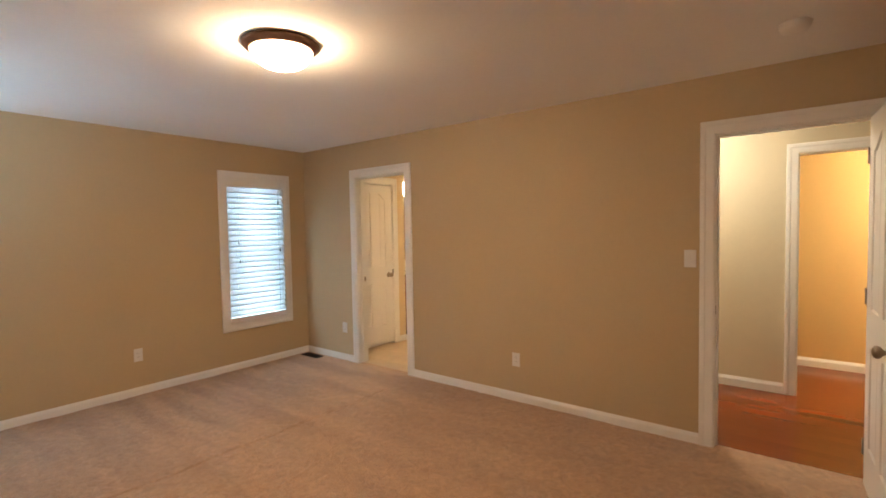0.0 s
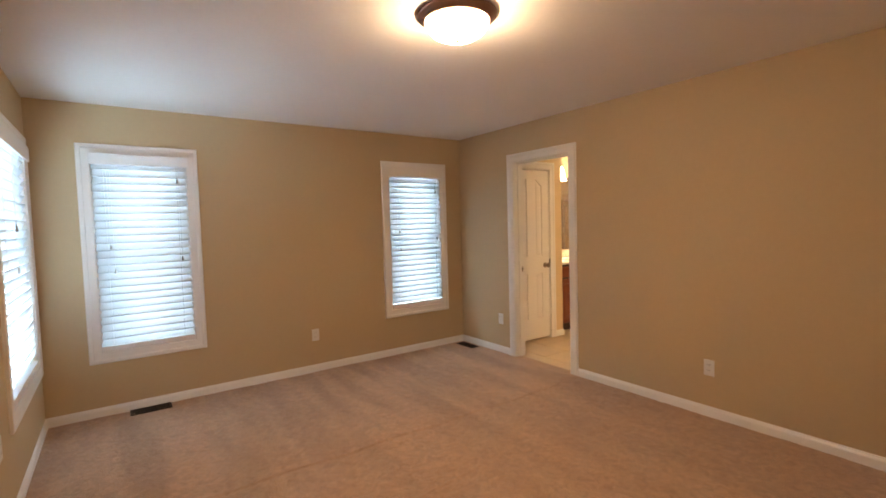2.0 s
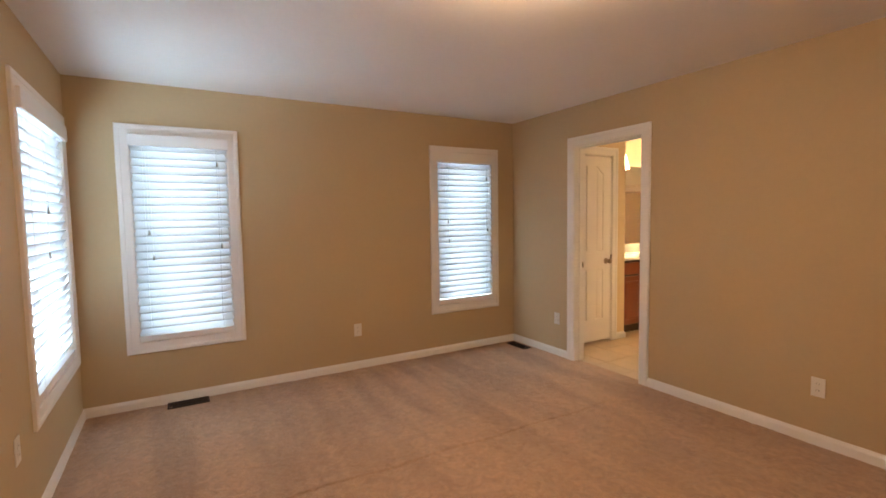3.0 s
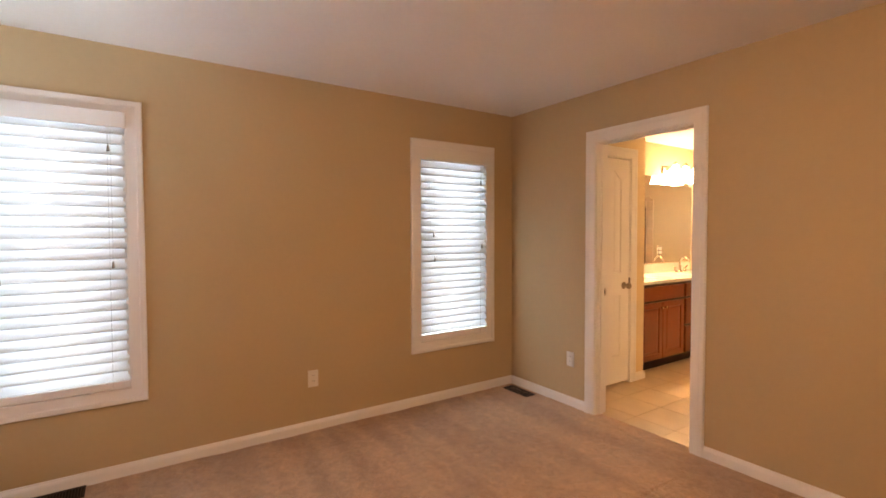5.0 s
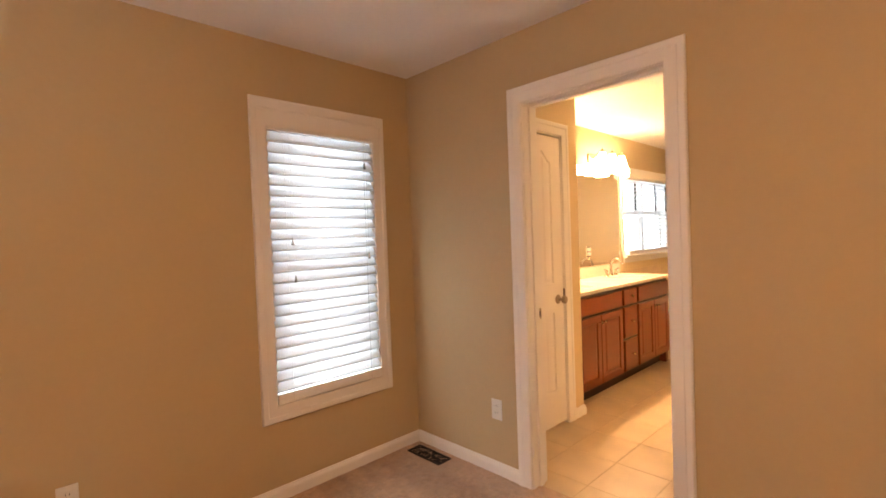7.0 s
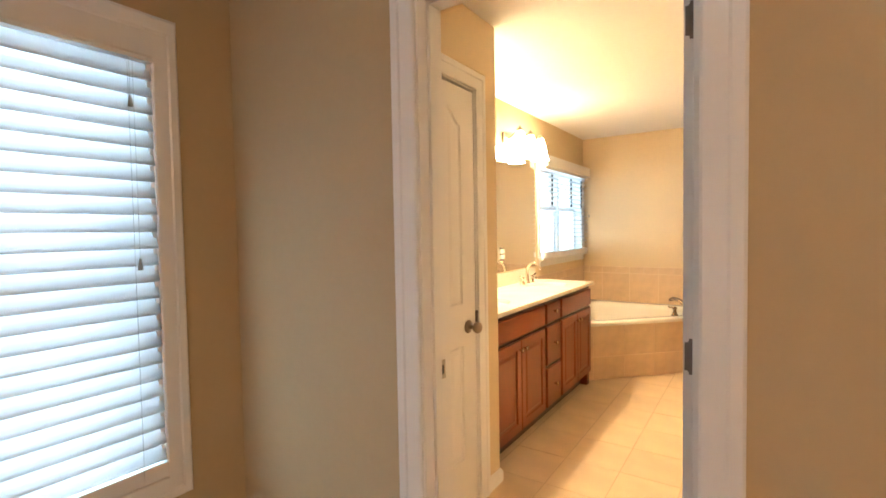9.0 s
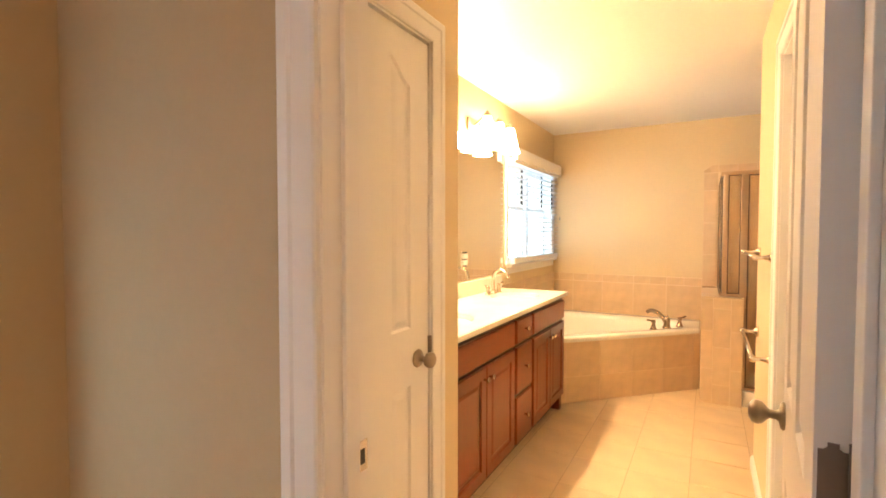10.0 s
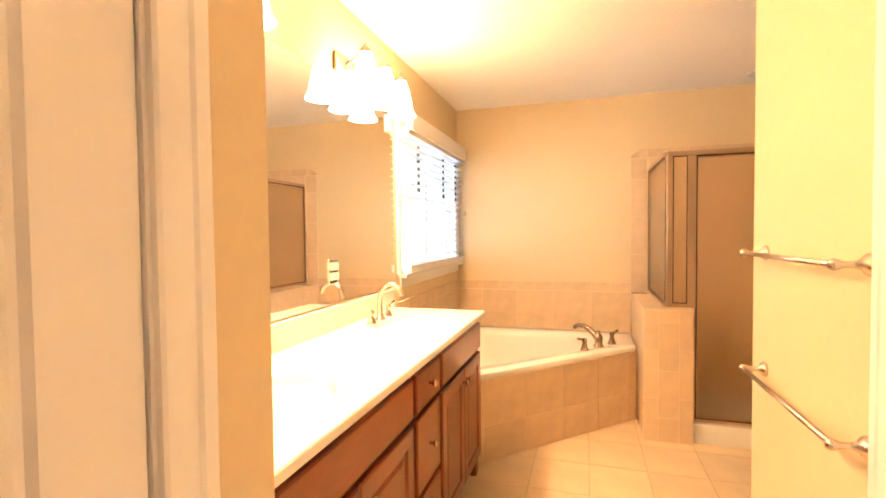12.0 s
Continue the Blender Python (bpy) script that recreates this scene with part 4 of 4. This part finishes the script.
def tub_filler():
    e = thing("tub_filler", "brushed nickel tub spout with two lever handles", "faucet", pose(-3.535, 7.575, TZ + 0.031, 0, 0, 52))
    part("spout_base", lathe([(0, 0), (0.036, 0), (0.036, 0.008), (0.026, 0.016), (0.027, 0.05), (0.030, 0.062), (0.024, 0.085), (0.012, 0.095), (0.013, 0.108), (0, 0.116)], 22), TUB_METAL, e, smooth=True)
    pts = smooth_curve([(0, 0.0, 0.045), (-0.01, 0.03, 0.085), (-0.02, 0.085, 0.125), (-0.03, 0.15, 0.135), (-0.035, 0.185, 0.115)], 6)
    part("spout", tube(pts, [0.021 - 0.006 * k / (len(pts) - 1) for k in range(len(pts))], 14), TUB_METAL, e, smooth=True)
    for s in (-1, 1):
        h = part("handle", lathe([(0, 0), (0.030, 0), (0.030, 0.006), (0.022, 0.016), (0.014, 0.05), (0.018, 0.066), (0.016, 0.08), (0, 0.086)], 20, "Z", (0.155 * s, 0, 0)), TUB_METAL, e, smooth=True)
        part("lever", tube([(0.155 * s, 0, 0.072), (0.155 * s + 0.03 * s, 0, 0.078), (0.155 * s + 0.07 * s, 0.0, 0.088)], [0.008, 0.007, 0.009], 10), TUB_METAL, h, smooth=True)
    return e


tub_filler()

# tiles round the tub on the two walls
e = tagged(thing("tile_surround", "sand-coloured wall tiles with a narrow top border round the tub", "wall tile"), kind="structure")
part("backing", box(XW, -3.275, YT - 0.0105, YT, TZ, 0.917), PALE_GROUT, e)
part("backing", box(XW, XW + 0.0105, 6.677, YT - 0.0105, 0.40, 0.917), PALE_GROUT, e)
for z0, h in ((TZ + 0.02, 0.335), (0.842, 0.076)):
    x = -3.275
    while x > XW + 0.02:
        w = min(0.305 if h > 0.1 else 0.152, x - XW - 0.012)
        tile_piece(e, pose(x - w, YT - 0.003, z0, 0, 0, 0), w, h)
        x -= w
    y = YT - 0.013
    while y > 6.70:
        w = min(0.305 if h > 0.1 else 0.152, y - 6.676)
        tile_piece(e, pose(XW + 0.003, y - w, z0, 0, 0, 90), w, h)
        y -= w

PX0, PX1, PY0, PH = -3.270, -2.985, 7.285, 0.848
e = tagged(thing("pony_wall", "low tiled wall with tiled cap beside the tub", "low wall"), kind="structure")
bm = box(PX0 + 0.0015, PX0 + 0.13, PY0 + 0.0015, YT, 0, PH - 0.008)
add_box(bm, PX0 + 0.13, PX1 - 0.0015, PY0 + 0.0015, PY0 + 0.135, 0, PH - 0.008)
part("core", bm, PALE_GROUT, e)
for x0, x1, cuts in ((PX0 + 0.001, -3.186, (0.0, 0.28, 0.58, PH - 0.012)), (-3.186, -3.066, (0.0, 0.155, 0.452, 0.756, PH - 0.012)), (-3.066, PX1 - 0.001, (0.0, 0.28, 0.58, PH - 0.012))):
    for a, b in zip(cuts, cuts[1:]):
        tile_piece(e, pose(x0, PY0 + 0.0085, a, 0, 0, 0), x1 - x0, b - a)
for y0, y1 in ((PY0 + 0.01, 7.585), (7.585, 7.885), (7.885, YT - 0.005)):
    for a, b in ((0.0, 0.28), (0.28, 0.58), (0.58, PH - 0.012)):
        tile_piece(e, pose(PX0 + 0.0085, y1, a, 0, 0, -90), y1 - y0, b - a)
for a, b in ((0.0, 0.28), (0.28, 0.58), (0.58, PH - 0.012)):
    tile_piece(e, pose(PX1 - 0.0085, PY0 + 0.005, a, 0, 0, 90), 0.13, b - a)
cap = e
part("cap_tile", box(PX0 - 0.002, PX0 + 0.14, PY0 + 0.13, 7.60, PH - 0.010, PH, 0.003), WALL_TILE, cap)
part("cap_tile", box(PX0 - 0.002, PX0 + 0.14, 7.603, 7.90, PH - 0.010, PH, 0.003), WALL_TILE, cap)
part("cap_tile", box(PX0 - 0.002, PX0 + 0.14, 7.903, YT - 0.002, PH - 0.010, PH, 0.003), WALL_TILE, cap)
part("cap_tile", box(PX0 - 0.002, -3.128, PY0 - 0.002, PY0 + 0.127, PH - 0.010, PH, 0.003), WALL_TILE, cap)
part("cap_tile", box(-3.125, PX1 + 0.002, PY0 - 0.002, PY0 + 0.137, PH - 0.010, PH, 0.003), WALL_TILE, cap)

e = tagged(thing("shower_tile", "sand-coloured tile column and shower walls", "wall tile"), kind="structure")
part("backing", box(-3.272, -3.157, YT - 0.0095, YT, PH, 1.93), PALE_GROUT, e)
part("backing", box(-3.156, -2.0, YT - 0.003, YT, PH, 1.985), PALE_GROUT, e)
z = PH
while z < 1.90:
    h = min(0.30, 1.915 - z)
    tile_piece(e, pose(-3.274, YT - 0.002, z, 0, 0, 0), 0.118, h)
    z += h
bm = bmesh.new()
pts = [(-3.274, 1.917), (-3.156, 1.917), (-3.156, 1.985), (-3.205, 1.985), (-3.274, 1.935)]
f = [bm.verts.new((x, YT - 0.011, zz)) for x, zz in pts]
b = [bm.verts.new((x, YT - 0.002, zz)) for x, zz in pts]
bm.faces.new(f)
ring_faces(bm, f, b)
part("corner_tile", bm, WALL_TILE, e)
x = -3.154
while x < -2.05:
    tile_piece(e, pose(x, YT - 0.002, 1.917, 0, 0, 0), 0.15, 0.068)
    x += 0.15
part("shower_wall", box(-3.138, -2.008, YT - 0.010, YT - 0.003, 0.06, 1.915), SHOWER_WALL, e)
part("shower_wall", box(-2.010, -2.002, 7.42, YT - 0.010, 0.06, 1.95), SHOWER_WALL, e)

SY = 7.36
e = e_shower = thing("shower_enclosure", "framed shower enclosure with obscure bronze-tinted glass", "shower")
part("shower_base", box(PX0 + 0.135, -2.003, 7.425, YT - 0.011, 0.0, 0.06, 0.004), TUB, e)
part("curb", box(PX1 + 0.002, -2.003, 7.315, 7.422, 0.0, 0.128, 0.008), TUB, e, "cream shower curb")
fr = part("front_frame", box(-3.128, -3.098, SY - 0.014, SY + 0.014, PH + 0.001, 1.800, 0.003), SHOWER_METAL, e)
part("post", box(-3.014, -2.964, SY - 0.018, SY + 0.018, PH + 0.001, 1.800, 0.003), SHOWER_METAL, e)
part("post", box(-2.983, -2.964, SY - 0.012, SY + 0.012, 0.130, PH, 0.003), SHOWER_METAL, e)
part("header", box(-3.128, -2.003, SY - 0.020, SY + 0.020, 1.800, 1.830, 0.003), SHOWER_METAL, e)
part("sill_rail", box(-3.098, -3.014, SY - 0.012, SY + 0.012, PH + 0.001, PH + 0.026, 0.003), SHOWER_METAL, e)
part("pane", box(-3.098, -3.014, SY - 0.003, SY + 0.003, PH + 0.026, 1.800), SHOWER_GLASS, e)
part("return_post", box(-3.146, -3.126, YT - 0.034, YT - 0.012, PH + 0.001, 1.830, 0.003), SHOWER_METAL, e)
part("return_header", box(-3.148, -3.124, SY, YT - 0.034, 1.800, 1.830, 0.003), SHOWER_METAL, e)
part("return_sill", box(-3.148, -3.124, SY + 0.014, YT - 0.034, PH + 0.001, PH + 0.026, 0.003), SHOWER_METAL, e)
part("return_pane", box(-3.139, -3.133, SY + 0.014, YT - 0.034, PH + 0.026, 1.800), SHOWER_GLASS, e)
d = part("shower_door", box(-2.962, -2.952, SY - 0.010, SY + 0.010, 0.150, 1.796, 0.002), SHOWER_METAL, e)
part("door_rail", box(-2.952, -2.200, SY - 0.010, SY + 0.010, 1.786, 1.796, 0.002), SHOWER_METAL, d)
part("door_rail", box(-2.952, -2.200, SY - 0.010, SY + 0.010, 0.150, 0.162, 0.002), SHOWER_METAL, d)
part("door_stile", box(-2.200, -2.170, SY - 0.012, SY + 0.012, 0.150, 1.796, 0.003), SHOWER_METAL, d)
part("door_pane", box(-2.952, -2.200, SY - 0.003, SY + 0.003, 0.162, 1.786), SHOWER_GLASS, d)
part("side_jamb", box(-2.030, -2.003, SY - 0.014, SY + 0.014, 0.130, 1.800, 0.003), SHOWER_METAL, e)
part("side_pane", box(-2.165, -2.030, SY - 0.003, SY + 0.003, 0.150, 1.800), SHOWER_GLASS, e)
for y0, y1, x0, x1, z0, z1, name in ((SY - 0.0165, SY - 0.0125, -3.098, -3.014, PH + 0.026, 1.800, "pane"), (SY - 0.0205, SY - 0.0105, -2.966, -2.200, 0.150, 1.798, "door")):
    part("gasket", box(x0, x0 + 0.006, y0, y1, z0, z1), GASKET, e, "dark brown glazing strip")
    part("gasket", box(x1 - 0.006, x1, y0, y1, z0, z1), GASKET, e, "dark brown glazing strip")
    part("gasket", box(x0 + 0.006, x1 - 0.006, y0, y1, z0, z0 + 0.006), GASKET, e, "dark brown glazing strip")
    part("gasket", box(x0 + 0.006, x1 - 0.006, y0, y1, z1 - 0.006, z1), GASKET, e, "dark brown glazing strip")
part("gasket", box(-3.1505, -3.1465, YT - 0.042, YT - 0.034, PH + 0.026, 1.800), GASKET, e, "dark brown glazing strip")
part("gasket", box(-3.1505, -3.1465, SY + 0.014, YT - 0.042, PH + 0.020, PH + 0.028), GASKET, e, "dark brown glazing strip")
part("gasket", box(-3.1505, -3.1465, SY + 0.014, YT - 0.042, 1.794, 1.802), GASKET, e, "dark brown glazing strip")
part("threshold_rail", box(-2.962, -2.003, SY - 0.018, SY + 0.018, 0.1285, 0.148, 0.003), SHOWER_METAL, e)


e = thing("ceiling_fixture", "small round white fixture on the shower ceiling", "ceiling light", pose(-2.47, 7.85, ZC))
part("trim_ring", lathe([(0.055, -0.001), (0.085, -0.001), (0.084, -0.010), (0.070, -0.016), (0.056, -0.012)], 32), PLATE, e, smooth=True)
part("lens", lathe([(0.0, -0.018), (0.03, -0.017), (0.056, -0.010), (0.056, -0.002)], 32), PLATE, e, smooth=True)


def towel_bar(z):
    e = thing("towel_bar", "brushed nickel towel bar on two round posts", "towel bar", pose(XB, 0, z), "towel bars")
    for y in (5.44, 6.10):
        p = part("post", lathe([(0, 0.0), (0.027, 0.0), (0.028, -0.006), (0.022, -0.014), (0.012, -0.022), (0.008, -0.040), (0.0085, -0.058), (0.013, -0.066), (0.015, -0.076), (0.011, -0.086), (0, -0.089)], 22, "X", (0, y, 0)), NICKEL, e, smooth=True)
    part("bar", tube([(-0.074, 5.43, 0), (-0.074, 6.11, 0)], 0.0085, 14), NICKEL, e, smooth=True)
    return e


for o in e_shower.children_recursive:
    if "pane" in o.name:
        o.visible_shadow = False

towel_bar(1.245)
towel_bar(0.812)

# ---------------------------------------------------------------- floor pieces
e = tagged(thing("tile_floor", "beige square ceramic floor tiles, slightly uneven in tone", "floor tile"), kind="structure")
TX, TY = 0.3075, 0.3325
rng = random.Random(5)
first = None
for i in range(-4, 6):
    for j in range(-10, 5):
        x0, y0 = -3.605 + i * TX, 6.862 + j * TY
        a, b = max(x0, XW), min(x0 + TX, -2.0)
        c, dd = max(y0, 3.705), min(y0 + TY, YT)
        if b - a < 0.03 or dd - c < 0.03 or (x0 + TX < -4.2 and y0 + TY < 4.7):
            continue
        mm = pose(a, dd, 0.003 + rng.uniform(-0.0006, 0.0006), 90, 0, 0)
        tile_piece(e, mm, b - a, dd - c, TILE, 0.008)

e = tagged(thing("plank_floor", "glossy reddish-brown hardwood planks in the hall", "wood floor"), kind="structure")
planks = {}
y = 3.706
row = 0
while y < 6.19:
    w = min(0.083, 6.199 - y)
    x = -1.9 + (row * 0.37) % 0.8
    ends = [-1.9, x] if x > -1.85 else [-1.9]
    while ends[-1] < 2.4:
        ends.append(min(ends[-1] + 1.05, 2.4))
    for a, b in zip(ends, ends[1:]):
        key = (round(b - a, 3), round(w, 3))
        mm = pose(a, y, 0, 0, 0, 0)
        if key not in planks:
            planks[key] = part("plank", box(0.0002, b - a - 0.0002, 0.0002, w - 0.0002, -0.012, 0.004), WOOD, e)
            planks[key].matrix_basis = mm
        else:
            share(planks[key], mm, e)
    y += w
    row += 1
